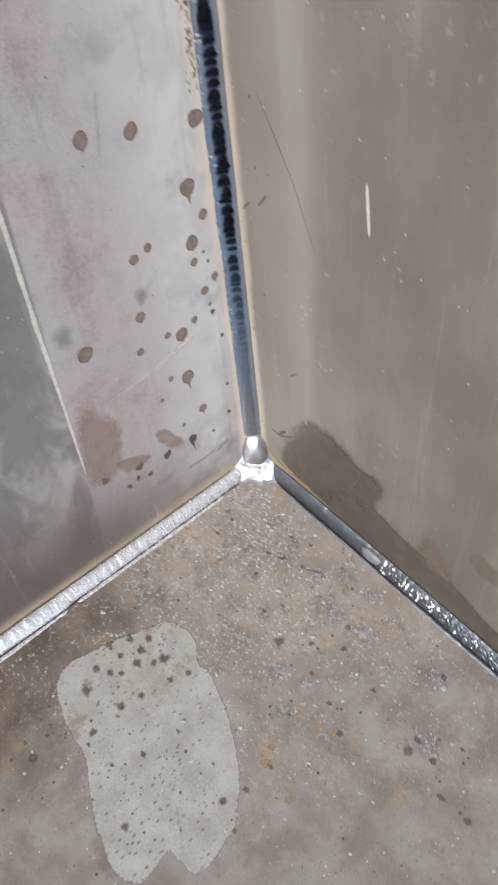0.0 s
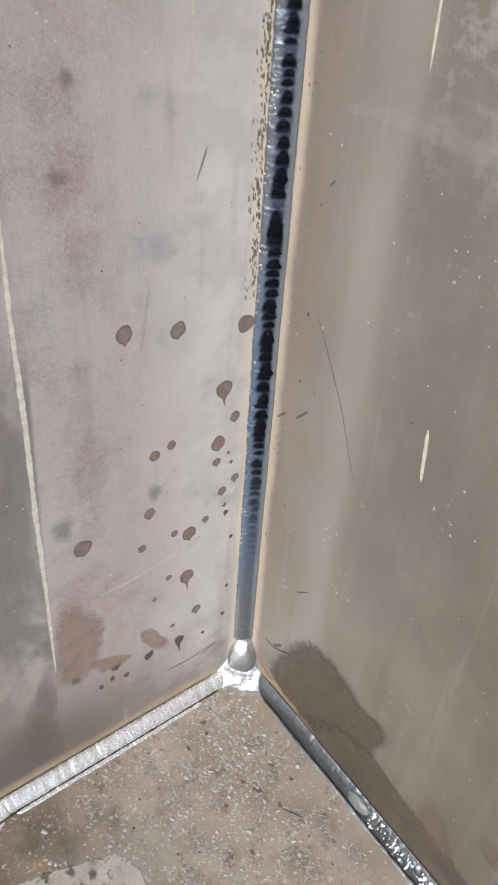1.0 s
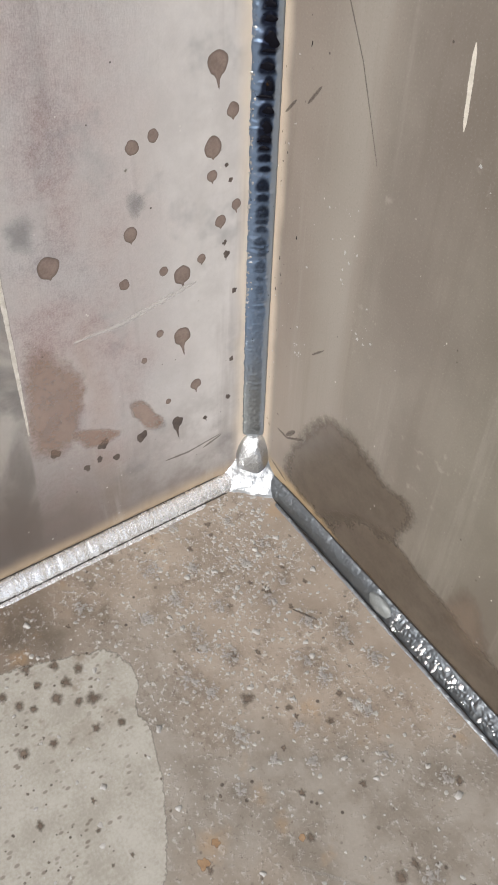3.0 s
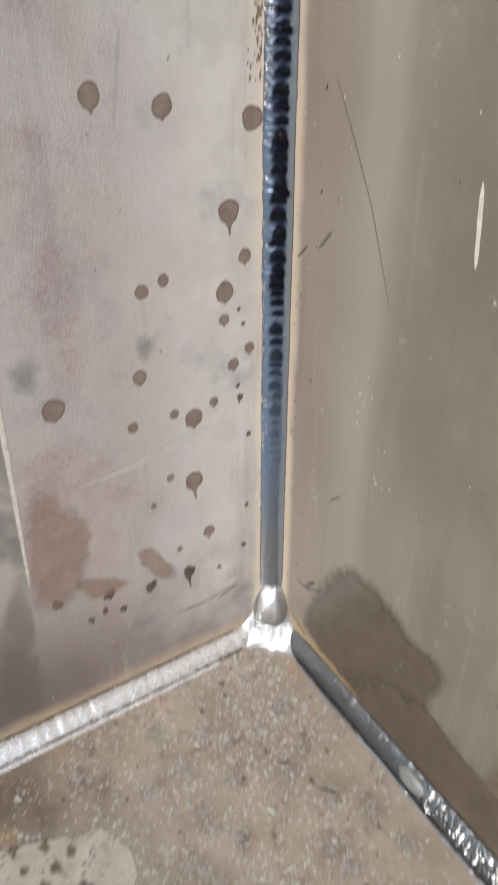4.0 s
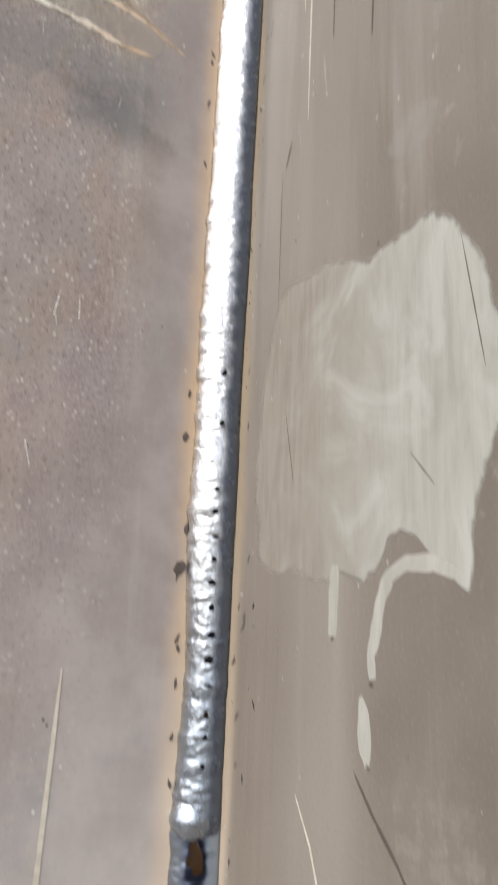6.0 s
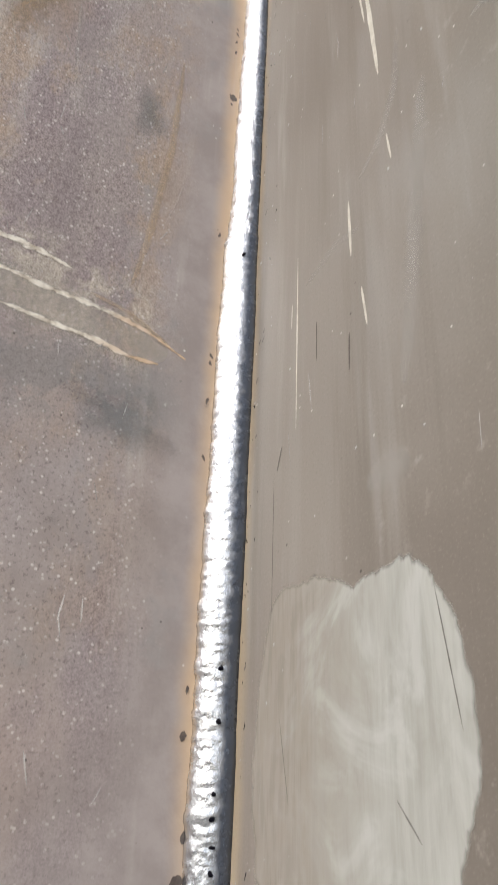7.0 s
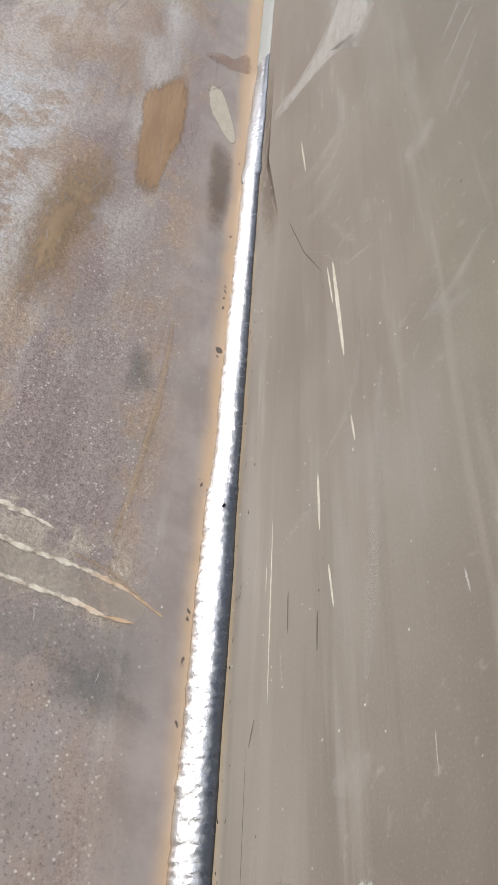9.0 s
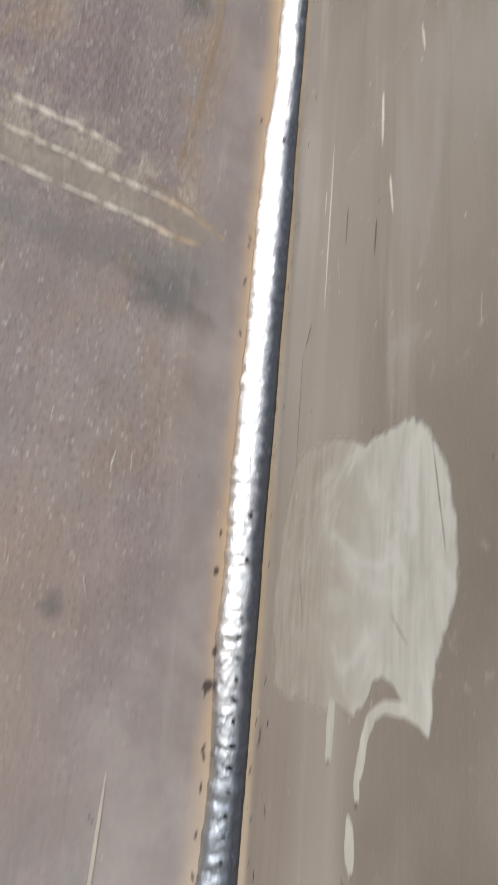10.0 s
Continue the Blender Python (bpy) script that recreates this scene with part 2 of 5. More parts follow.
    dust = g.grain(1100, 3, 0.7, shift=61)
    c = g.mix(g.mul(g.step(dust, 0.54, 0.72), 0.22), c, (0.40, 0.37, 0.33))
    c = g.mix(g.mul(g.step(dust, 0.46, 0.30), 0.22), c, (0.12, 0.10, 0.085))
    g.put("Base Color", c)
    g.put("Roughness", g.add(g.mul(far, 0.04), g.add(g.mul(mid, 0.06), 0.38)))
    g.bump(g.add(g.mul(g.grain(420, 3), g.add(g.mul(far, 0.35), 0.08)), g.add(g.mul(drawn, 0.3), g.mul(worn, 0.5))), 0.16, 0.0005)
    return g.m


def floor_plate():
    g = Graph("dusty_steel", 0.5, 0.0, 0.4)
    big = g.step(g.grain(9, 4, 0.55, shift=2), 0.33, 0.67)
    mid = g.step(g.grain(42, 5, 0.6, shift=5), 0.34, 0.66)
    fine = g.grain(620, 3, 0.7)
    c = g.mix(g.add(g.mul(mid, 0.5), g.mul(big, 0.5)), (0.265, 0.220, 0.178), (0.41, 0.35, 0.29))
    away = g.math("SQRT", g.add(g.mul(g.x, g.x), g.mul(g.y, g.y)))
    # greyer oil-dulled steel away from the corner
    grey = g.step(g.add(away, g.mul(g.add(big, -0.5), 0.12)), 0.11, 0.23)
    c = g.mix(g.mul(grey, 0.75), c, g.mix(mid, (0.175, 0.158, 0.135), (0.275, 0.258, 0.232)))
    # darker brown in the corner behind the paint
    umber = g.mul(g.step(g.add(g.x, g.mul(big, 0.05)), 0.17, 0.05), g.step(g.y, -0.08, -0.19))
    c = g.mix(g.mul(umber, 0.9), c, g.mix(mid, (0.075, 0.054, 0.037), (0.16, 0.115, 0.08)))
    dark_mottle = g.mul(g.step(g.grain(28, 5, 0.65, shift=51), 0.50, 0.68), g.step(g.add(g.x, g.mul(g.y, 0.6)), 0.09, -0.03))
    c = g.mix(g.mul(dark_mottle, 0.6), c, (0.12, 0.098, 0.072))
    ochre = g.mul(g.step(g.grain(34, 4, 0.6, shift=11), 0.60, 0.74), 0.45)
    c = g.mix(ochre, c, (0.36, 0.235, 0.125))
    # dirt gathered in patches near the corner, pale crust inside it
    patchy = g.step(g.grain(30, 3, 0.6, shift=3), 0.38, 0.56)
    dirt = g.mul(g.step(g.grain(95, 5, 0.7, shift=8), 0.52, 0.66), patchy, g.step(away, 0.27, 0.10))
    c = g.mix(g.mul(dirt, 0.7), c, (0.135, 0.108, 0.085))
    c = g.mix(g.mul(g.step(g.cells(180), 0.20, 0.10), g.step(g.grain(48, 2, shift=14), 0.54, 0.62)), c, (0.075, 0.062, 0.052))
    c = g.mix(g.mul(g.step(g.cells(240), 0.16, 0.07), g.step(g.grain(40, 2, shift=31), 0.52, 0.62)), c, (0.52, 0.50, 0.47))
    crust = g.mul(g.step(g.grain(300, 4, 0.75, shift=23), 0.54, 0.62), patchy, g.step(away, 0.30, 0.12))
    c = g.mix(g.mul(crust, 0.8), c, g.mix(g.step(fine, 0.4, 0.6), (0.36, 0.345, 0.32), (0.62, 0.61, 0.59)))
    c = g.mix(g.mul(g.step(g.grain(360, 4, 0.75, shift=43), 0.58, 0.66), g.add(g.mul(patchy, 0.5), 0.25)), c, (0.12, 0.096, 0.078))
    c = g.mix(g.mul(g.step(fine, 0.5, 0.75), 0.15), c, (0.50, 0.45, 0.39))
    g.put("Base Color", c)
    g.put("Roughness", g.add(g.mul(mid, 0.16), g.add(g.mul(dirt, 0.25), 0.34)))
    g.bump(g.add(g.mul(fine, 0.15), g.add(g.mul(mid, 0.15), g.add(g.mul(dirt, 0.3), g.mul(crust, 0.8)))), 0.45, 0.0008)
    return g.m


def weld_metal(name, base, tinted, lo, hi, rough=0.2, metal=1.0, relief=0.0007, oxide=None, much=0.0, edge=(2.0, 3.0), scale=(0.085, 0.10, 0.13)):
    """Bright weld metal; between the heights lo and hi its heat colour comes in."""
    g = Graph(name, rough, metal)
    mid = g.grain(230, 4, 0.65)
    fine = g.grain(900, 3, 0.6)
    c = g.mix(g.step(g.add(g.z, g.mul(g.add(mid, -0.5), 0.05)), lo, hi), base, tinted)
    c = g.mix(g.mul(g.step(mid, 0.52, 0.72), 0.25), c, (0.50, 0.51, 0.53))
    if oxide:
        # dark blue oxide along the middle of the run and black glass round the slag
        across = g.add(g.attr("across"), g.mul(g.add(mid, -0.5), 0.14))
        blue = g.mul(g.step(across, 0.18, 0.42), g.step(across, 0.86, 0.66), g.step(g.z, 0.10, 0.26))
        c = g.mix(g.mul(blue, much), c, oxide)
        c = g.mix(g.mul(g.step(g.add(g.attr("slag"), g.mul(g.add(fine, -0.5), 0.3)), 0.05, 0.85), 0.96), c, (0.010, 0.013, 0.028))
    # blue-grey heat scale, also painting the bead's dark reflection towards the taupe plate
    toe = g.step(g.add(g.attr("across"), g.mul(g.add(mid, -0.5), 0.34)), edge[0], edge[1])
    c = g.mix(toe, c, scale)
    g.put("Metallic", g.math("SUBTRACT", metal, g.mul(toe, metal * 0.55)))
    c = g.mix(g.mul(g.step(fine, 0.62, 0.75), 0.4), c, (0.09, 0.085, 0.08))
    g.put("Base Color", c)
    g.put("Roughness", g.add(g.mul(mid, 0.22), rough - 0.05))
    g.bump(g.add(mid, g.mul(fine, 0.5)), 0.5, relief)
    return g.m


def film(name, dark, pale, rough=0.5, lo=0.0, hi=0.5, grain=60, stretch=(1, 1, 1), full=1.0, metal=0.0, relief=0.3, fray=1.1, edge=0.0):
    """A coat or stain on a plate that frays out towards its rim."""
    g = Graph(name, rough, metal)
    n = g.grain(grain, 5, 0.65, stretch, shift=3)
    fine = g.grain(grain * 7, 3, 0.6, stretch, shift=5)
    c = g.mix(g.step(g.add(g.mul(n, 0.7), g.mul(fine, 0.3)), 0.3, 0.7), dark, pale)
    if edge:
        c = g.mix(g.mul(g.step(g.attr("rim"), 0.30, 0.05), edge), c, tuple(v * 0.55 for v in dark))
    g.put("Base Color", c)
    rim = g.add(g.attr("rim"), g.mul(g.add(g.add(g.mul(n, 0.6), g.mul(fine, 0.4)), -0.5), (hi - lo) * fray * 1.6 + 0.03))
    g.see_through(g.mul(g.step(rim, lo, hi), g.step(g.attr("rim"), -0.001, max(0.004, (hi - lo) * 0.35)), full))
    g.bump(g.add(n, g.mul(fine, 0.6)), relief, 0.0004)
    return g.m


M_LEFT, M_RIGHT, M_FLOOR = left_plate(), right_plate(), floor_plate()
M_BLUE = weld_metal("blued_weld", (0.27, 0.295, 0.31), (0.20, 0.28, 0.41), 0.05, 0.12, 0.26, 0.9, relief=0.0003, oxide=(0.085, 0.115, 0.19), much=0.8, edge=(0.74, 0.86), scale=(0.23, 0.265, 0.31))
M_DARKBLUE = weld_metal("dark_blued_weld", (0.20, 0.28, 0.41), (0.30, 0.335, 0.40), 0.22, 0.36, 0.25, 0.9, relief=0.0003, oxide=(0.085, 0.115, 0.19), much=0.8, edge=(0.74, 0.86), scale=(0.23, 0.265, 0.31))
M_SILVER = weld_metal("silver_weld", (0.42, 0.47, 0.54), (0.74, 0.75, 0.77), 0.48, 0.56, 0.2, edge=(0.60, 0.84))
M_RIPPLED = weld_metal("rippled_silver_weld", (0.66, 0.67, 0.70), (0.66, 0.67, 0.70), 2, 3, 0.2, relief=0.0024, edge=(0.60, 0.86))
M_FOOT = weld_metal("foot_weld", (0.94, 0.945, 0.95), (0.94, 0.945, 0.95), 1, 2, 0.2, 0.78, 0.0006)
M_DULLFOOT = weld_metal("dull_foot_weld", (0.30, 0.32, 0.34), (0.30, 0.32, 0.34), 1, 2, 0.3)
M_STEEL = weld_metal("bluish_weld", (0.46, 0.48, 0.52), (0.46, 0.48, 0.52), 2, 3, 0.24, edge=(0.56, 0.78))
M_DARKDULL = weld_metal("dark_foot_weld", (0.185, 0.205, 0.225), (0.185, 0.205, 0.225), 1, 2, 0.32)
M_LUMP = weld_metal("dented_weld", (0.32, 0.335, 0.35), (0.32, 0.335, 0.35), 1, 2, 0.3, 1.0, 0.0009)
M_KNOB = weld_metal("dented_knob", (0.50, 0.515, 0.53), (0.50, 0.515, 0.53), 1, 2, 0.3, 1.0, 0.0016)
M_PALE = weld_metal("pale_crater", (0.22, 0.235, 0.235), (0.22, 0.235, 0.235), 1, 2, 0.5, 0.3, 0.0006)
M_PRIMED = weld_metal("grey_coated_weld", (0.33, 0.35, 0.35), (0.33, 0.35, 0.35), 2, 3, 0.55, 0.0, 0.0003)
M_DROP = weld_metal("spatter_metal", (0.50, 0.49, 0.47), (0.50, 0.49, 0.47), 1, 2, 0.3)


def slag_glass():
    g = Graph("slag_glass", 0.16, 0.0, 0.05)
    g.put("Base Color", g.mix(g.step(g.luck(), 0.95, 0.985), (0.005, 0.005, 0.008), (0.02, 0.013, 0.007)))
    g.bump(g.grain(500, 2), 0.3, 0.0004)
    return g.m


def amber_slag():
    g = Graph("amber_slag", 0.14, 0.0, 0.1)
    g.put("Base Color", g.mix(g.step(g.grain(260, 3, 0.6), 0.42, 0.60), (0.008, 0.006, 0.005), (0.060, 0.030, 0.010)))
    g.bump(g.grain(500, 2), 0.3, 0.0004)
    return g.m


M_SLAG, M_AMBER = slag_glass(), amber_slag()


def brushed_paint():
    """White paint brushed on, thick on its outer side and worn to a tan veil towards the weld."""
    g = Graph("brushed_white_paint", 0.45, 0.0, 0.45)
    n = g.grain(90, 5, 0.65, (1, 1, 0.35), 3, 0.8)
    hairs = g.grain(420, 3, 0.6, (1, 1, 0.08), 5)
    big = g.grain(26, 4, 0.6, (1, 1, 0.7), 8, 2.4)
    c = g.mix(g.step(g.add(g.mul(n, 0.6), g.mul(hairs, 0.4)), 0.32, 0.68), (0.33, 0.328, 0.292), (0.45, 0.455, 0.42))
    c = g.mix(g.mul(g.step(big, 0.50, 0.66), 0.5), c, (0.52, 0.53, 0.505))
    thin = g.step(g.add(g.x, g.mul(g.add(big, -0.5), 0.06)), 0.084, 0.026)
    c = g.mix(g.mul(thin, 0.8), c, g.mix(g.step(n, 0.35, 0.65), (0.33, 0.285, 0.235), (0.43, 0.385, 0.33)))
    g.put("Base Color", c)
    rim = g.add(g.attr("rim"), g.mul(g.add(n, -0.5), 0.10))
    worn = g.mul(thin, g.step(g.add(g.mul(n, 0.6), g.mul(hairs, 0.4)), 0.44, 0.60))
    g.see_through(g.mul(g.step(rim, 0.0, 0.05), g.step(g.attr("rim"), -0.001, 0.01), g.math("SUBTRACT", 0.93, g.add(g.mul(thin, 0.20), g.mul(worn, 0.22)))))
    g.bump(g.add(g.mul(hairs, 0.6), n), 0.35, 0.0004)
    return g.m


M_PAINT = brushed_paint()
M_DRIP = film("white_paint_run", (0.38, 0.375, 0.335), (0.50, 0.50, 0.46), 0.45, 0.0, 0.09, 120, (1, 1, 0.25), 0.92)


def floor_paint():
    """Old white paint on the base plate, peppered with grit and browned at one end."""
    g = Graph("dusty_white_paint", 0.55, 0.0, 0.4)
    n = g.grain(60, 5, 0.6, shift=3)
    fine = g.grain(700, 3, 0.6, shift=5)
    c = g.mix(g.step(g.add(g.mul(n, 0.6), g.mul(fine, 0.4)), 0.34, 0.66), (0.34, 0.32, 0.278), (0.46, 0.445, 0.40))
    brown = g.mul(g.step(g.grain(75, 4, 0.65, shift=9), 0.50, 0.66), g.step(g.x, 0.115, 0.070))
    c = g.mix(g.mul(brown, 0.6), c, (0.20, 0.155, 0.11))
    many = g.step(g.grain(26, 3, 0.6, shift=19), 0.34, 0.60)
    c = g.mix(g.mul(g.step(g.cells(330, (1, 0.6, 1)), 0.30, 0.16), many, 0.75), c, (0.15, 0.125, 0.10))
    c = g.mix(g.mul(g.step(g.cells(170), 0.13, 0.07), g.step(g.grain(50, 2, shift=29), 0.46, 0.60)), c, (0.10, 0.085, 0.07))
    g.put("Base Color", c)
    rim = g.add(g.attr("rim"), g.mul(g.add(g.add(g.mul(n, 0.5), g.mul(fine, 0.5)), -0.5), 0.10))
    g.see_through(g.mul(g.step(rim, 0.0, 0.03), 0.93))
    g.bump(g.add(n, g.mul(fine, 0.3)), 0.12, 0.0004)
    return g.m


M_FLOORPAINT = floor_paint()
M_SPOT = film("rust_spot", (0.21, 0.155, 0.132), (0.33, 0.26, 0.225), 0.45, -0.03, 0.06, 170, (1, 1, 1), 0.85, edge=0.5)
M_DUSTSPOT = film("dusty_rust_spot", (0.105, 0.08, 0.06), (0.19, 0.15, 0.118), 0.6, 0.0, 0.9, 420, (1, 1, 1), 0.85, relief=0.1, fray=0.8)
M_DARKSPOT = film("dark_drip", (0.075, 0.06, 0.055), (0.15, 0.12, 0.105), 0.4, -0.04, 0.10, 200, (1, 1, 1), 0.92)
M_OIL = film("brown_oil_stain", (0.085, 0.066, 0.050), (0.138, 0.112, 0.088), 0.36, 0.0, 0.22, 90, (1, 1, 1), 0.74, relief=0.1, fray=1.2)
M_HAZE = film("faint_oil_film", (0.17, 0.125, 0.09), (0.25, 0.195, 0.15), 0.36, 0.0, 0.7, 60, (1, 1, 1), 0.5, relief=0.05, fray=0.8)
M_RUSTFILM = film("rust_film", (0.29, 0.19, 0.145), (0.45, 0.325, 0.265), 0.4, 0.0, 0.4, 75, (1, 1, 1), 0.52, relief=0.1, fray=1.4)
M_ORANGE = film("orange_rust", (0.30, 0.18, 0.095), (0.50, 0.335, 0.20), 0.5, 0.0, 0.3, 110, (1, 1, 0.12), 0.75, relief=0.1, fray=1.2)
M_BROWN = film("brown_rust", (0.26, 0.175, 0.095), (0.44, 0.32, 0.20), 0.5, 0.0, 0.9, 60, (1, 1, 0.4), 0.8, relief=0.1, fray=1.2)
M_SCRATCH = film("bare_scratch", (0.52, 0.49, 0.42), (0.74, 0.70, 0.62), 0.45, -0.3, 0.25, 300, (1, 1, 1), 0.9)


def chalk():
    """A dry scrape, chalk white further out and orange at its tip."""
    g = Graph("chalky_scrape", 0.6)
    n = g.grain(260, 4, 0.65, (1, 0.6, 1), 3)
    blot = g.grain(60, 3, 0.6, shift=7)
    c = g.mix(g.step(n, 0.36, 0.62), (0.48, 0.42, 0.34), (0.84, 0.80, 0.72))
    c = g.mix(g.mul(g.step(g.add(g.y, g.mul(g.add(blot, -0.5), 0.05)), -0.062, -0.030), 0.85), c, (0.62, 0.43, 0.27))
    g.put("Base Color", c)
    g.see_through(g.mul(g.step(g.add(g.attr("rim"), g.mul(g.add(g.add(g.mul(n, 0.6), g.mul(blot, 0.4)), -0.5), 2.7)), 0.35, 0.85), 0.9))
    g.bump(n, 0.4, 0.0004)
    return g.m


M_CHALK = chalk()
M_LINE = film("scribed_bare_steel", (0.60, 0.56, 0.50), (0.85, 0.82, 0.76), 0.5, -0.1, 0.5, 300, (1, 1, 1), 0.9)
M_HAIR = film("dark_scratch", (0.08, 0.065, 0.055), (0.15, 0.12, 0.10), 0.5, 0.0, 0.8, 300, (1, 1, 1), 0.6)
M_DIRT = film("thin_dirt", (0.17, 0.138, 0.11), (0.26, 0.215, 0.175), 0.6, 0.0, 1.0, 260, (1, 1, 1), 0.28, relief=0.1, fray=1.2)
# near-black strip colour that paints the shade at the foot welds' toes
M_TOE_SHADE = film("black_toe_shade", (0.018, 0.015, 0.013), (0.05, 0.042, 0.035), 0.5, 0.0, 0.5, 300, (1, 1, 1), 0.95)
M_DAB = film("off_white_paint", (0.50, 0.46, 0.39), (0.64, 0.60, 0.53), 0.5, 0.0, 0.08, 200, (1, 1, 0.4), 0.9, relief=0.1)
M_TAN = film("faint_rust_run", (0.44, 0.32, 0.21), (0.58, 0.45, 0.32), 0.5, 0.1, 1.0, 200, (1, 1, 0.3), 0.42, relief=0.05)
M_RUB = film("pale_rub", (0.42, 0.405, 0.38), (0.58, 0.565, 0.54), 0.45, 0.0, 1.0, 260, (1, 1, 0.4), 0.19, relief=0.02, fray=1.0)
M_SCUFF = film("bare_scuff", (0.74, 0.72, 0.69), (0.88, 0.86, 0.83), 0.4, 0.0, 1.0, 300, (1, 1, 1), 0.42, relief=0.02, fray=1.0)
M_SMEAR = film("pale_smear", (0.40, 0.36, 0.30), (0.62, 0.58, 0.52), 0.5, 0.0, 0.9, 110, (1, 1, 0.5), 0.36, relief=0.05, fray=1.6)
M_COOL = film("blue_grey_smudge", (0.17, 0.185, 0.195), (0.26, 0.275, 0.285), 0.4, 0.0, 0.9, 110, (1, 1, 1), 0.38, relief=0.05, fray=0.9)
M_WIPE = film("thin_paint_wipe", (0.46, 0.45, 0.425), (0.62, 0.61, 0.585), 0.5, 0.0, 0.45, 160, (1, 1, 0.4), 0.55, relief=0.04, fray=1.0)
FLAT = {M_DRIP, M_SCUFF, M_SMEAR, M_DIRT, M_TOE_SHADE, M_BROWN, M_WIPE, M_DAB, M_TAN, M_PAINT, M_FLOORPAINT, M_CHALK, M_SCRATCH, M_LINE, M_SPOT, M_DARKSPOT, M_OIL, M_HAZE, M_RUSTFILM, M_ORANGE, M_RUB, M_COOL, M_DUSTSPOT, M_HAIR}


def toe_fleck():
    g = Graph("toe_fleck", 0.35, 0.6)
    g.put("Base Color", g.mix(g.grain(400, 2), (0.10, 0.085, 0.07), (0.42, 0.36, 0.29)))
    return g.m


def crumb():
    g = Graph("dull_spatter", 0.45, 0.35)
    g.put("Base Color", g.mix(g.grain(260, 4, 0.7), (0.18, 0.17, 0.155), (0.66, 0.655, 0.645)))
    g.bump(g.grain(900, 3), 0.5, 0.0004)
    return g.m


M_FLECK, M_CRUMB = toe_fleck(), crumb()


def concrete():
    g = Graph("concrete", 0.85)
    g.put("Base Color", g.mix(g.grain(4, 6, 0.7), (0.13, 0.125, 0.115), (0.22, 0.215, 0.20)))
    g.bump(g.grain(60, 4), 0.4, 0.002)
    return g.m


# ---- mesh tools ----
def solid(name, verts, faces, material, smooth=True, rim=None):
    me = bpy.data.meshes.new(name)
    me.from_pydata([tuple(v) for v in verts], [], faces)
    me.materials.append(material)
    if smooth:
        me.polygons.foreach_set("use_smooth", [True] * len(me.polygons))
    if rim is not None:
        a = me.attributes.new("rim", "FLOAT", "POINT")
        a.data.foreach_set("value", rim)
    me.update()
    return me


def part(name, me, parent, label=""):
    ob = new(name, me)
    ob.parent = parent
    if label:
        tagged(ob, label)
    return ob


def slab(name, lo, hi, material, bevel=0.0012):
    bm = bmesh.new()
    bmesh.ops.create_cube(bm, size=1)
    for v in bm.verts:
        v.co = Vector([(a + b) / 2 + c * (b - a) for a, b, c in zip(lo, hi, v.co)])
    bmesh.ops.bevel(bm, geom=bm.edges[:], offset=bevel, segments=2, affect="EDGES", profile=0.5)
    me = bpy.data.meshes.new(name)
    bm.to_mesh(me)
    bm.free()
    me.materials.append(material)
    return new(name, me)


LEFT, RIGHT, FLOOR = "left", "right", "floor"


def on(side, u, v, h=0.0):
    """A point of a plate: u along it, v up it (on the floor: x and y), h metres proud."""
    return Vector((h, u, v)) if side == LEFT else Vector((u, -h, v)) if side == RIGHT else Vector((u, v, h))


layer = {LEFT: 0, RIGHT: 0, FLOOR: 0}


def coat(name, side, outline, material, label, category, thick=0.00018, group="", middle=None):
    """A thin coat with the closed outline given in metres on a plate, thinning out to its rim."""
    layer[side] += 1
    lift = 0.00005 + 0.0000025 * layer[side]
    thick = 0.0 if material in FLAT else thick
    pts = [Vector(p) for p in outline]
    mid = Vector(middle) if middle else sum(pts, Vector((0, 0))) / len(pts)
    rings = ((1.0, 0.0, 0.0), (0.97, 0.03, 0.5), (0.90, 0.1, 0.85), (0.75, 0.25, 1.0), (0.5, 0.5, 1.0), (0.2, 0.8, 1.0))
    n, verts, rim, faces = len(pts), [], [], []
    for k, r, hh in rings:
        for p in pts:
            q = mid + (p - mid) * k
            verts.append(on(side, q.x, q.y, lift + thick * hh))
            rim.append(r)
    for j in range(len(rings) - 1):
        for i in range(n):
            a, b = j * n + i, j * n + (i + 1) % n
            faces.append((a, b, b + n, a + n))
    verts.append(on(side, mid.x, mid.y, lift + thick))
    rim.append(1.0)
    faces += [((len(rings) - 1) * n + i, (len(rings) - 1) * n + (i + 1) % n, len(verts) - 1) for i in range(n)]
    ob = new(name, solid(name, verts, faces, material, True, rim))
    return tagged(ob, label, category, group)


def ragged(knots, rough=0.0006, seed=0, per=8):
    """A closed outline through a few knots, rounded and frayed."""
    n, out = len(knots), []
    mid = sum((Vector(p) for p in knots), Vector((0, 0))) / n
    for i in range(n):
        p0, p1, p2, p3 = (Vector(knots[(i + k - 1) % n]) for k in range(4))
        for j in range(per):
            t = j / per
            q = 0.5 * (2 * p1 + (p2 - p0) * t + (2 * p0 - 5 * p1 + 4 * p2 - p3) * t * t + (3 * p1 - p0 - 3 * p2 + p3) * t ** 3)
            w = noise.noise((q.x * 150, q.y * 150, seed)) + 0.7 * noise.noise((q.x * 500, q.y * 500, seed))
            out.append(q + (q - mid).normalized() * (w * rough))
    return out


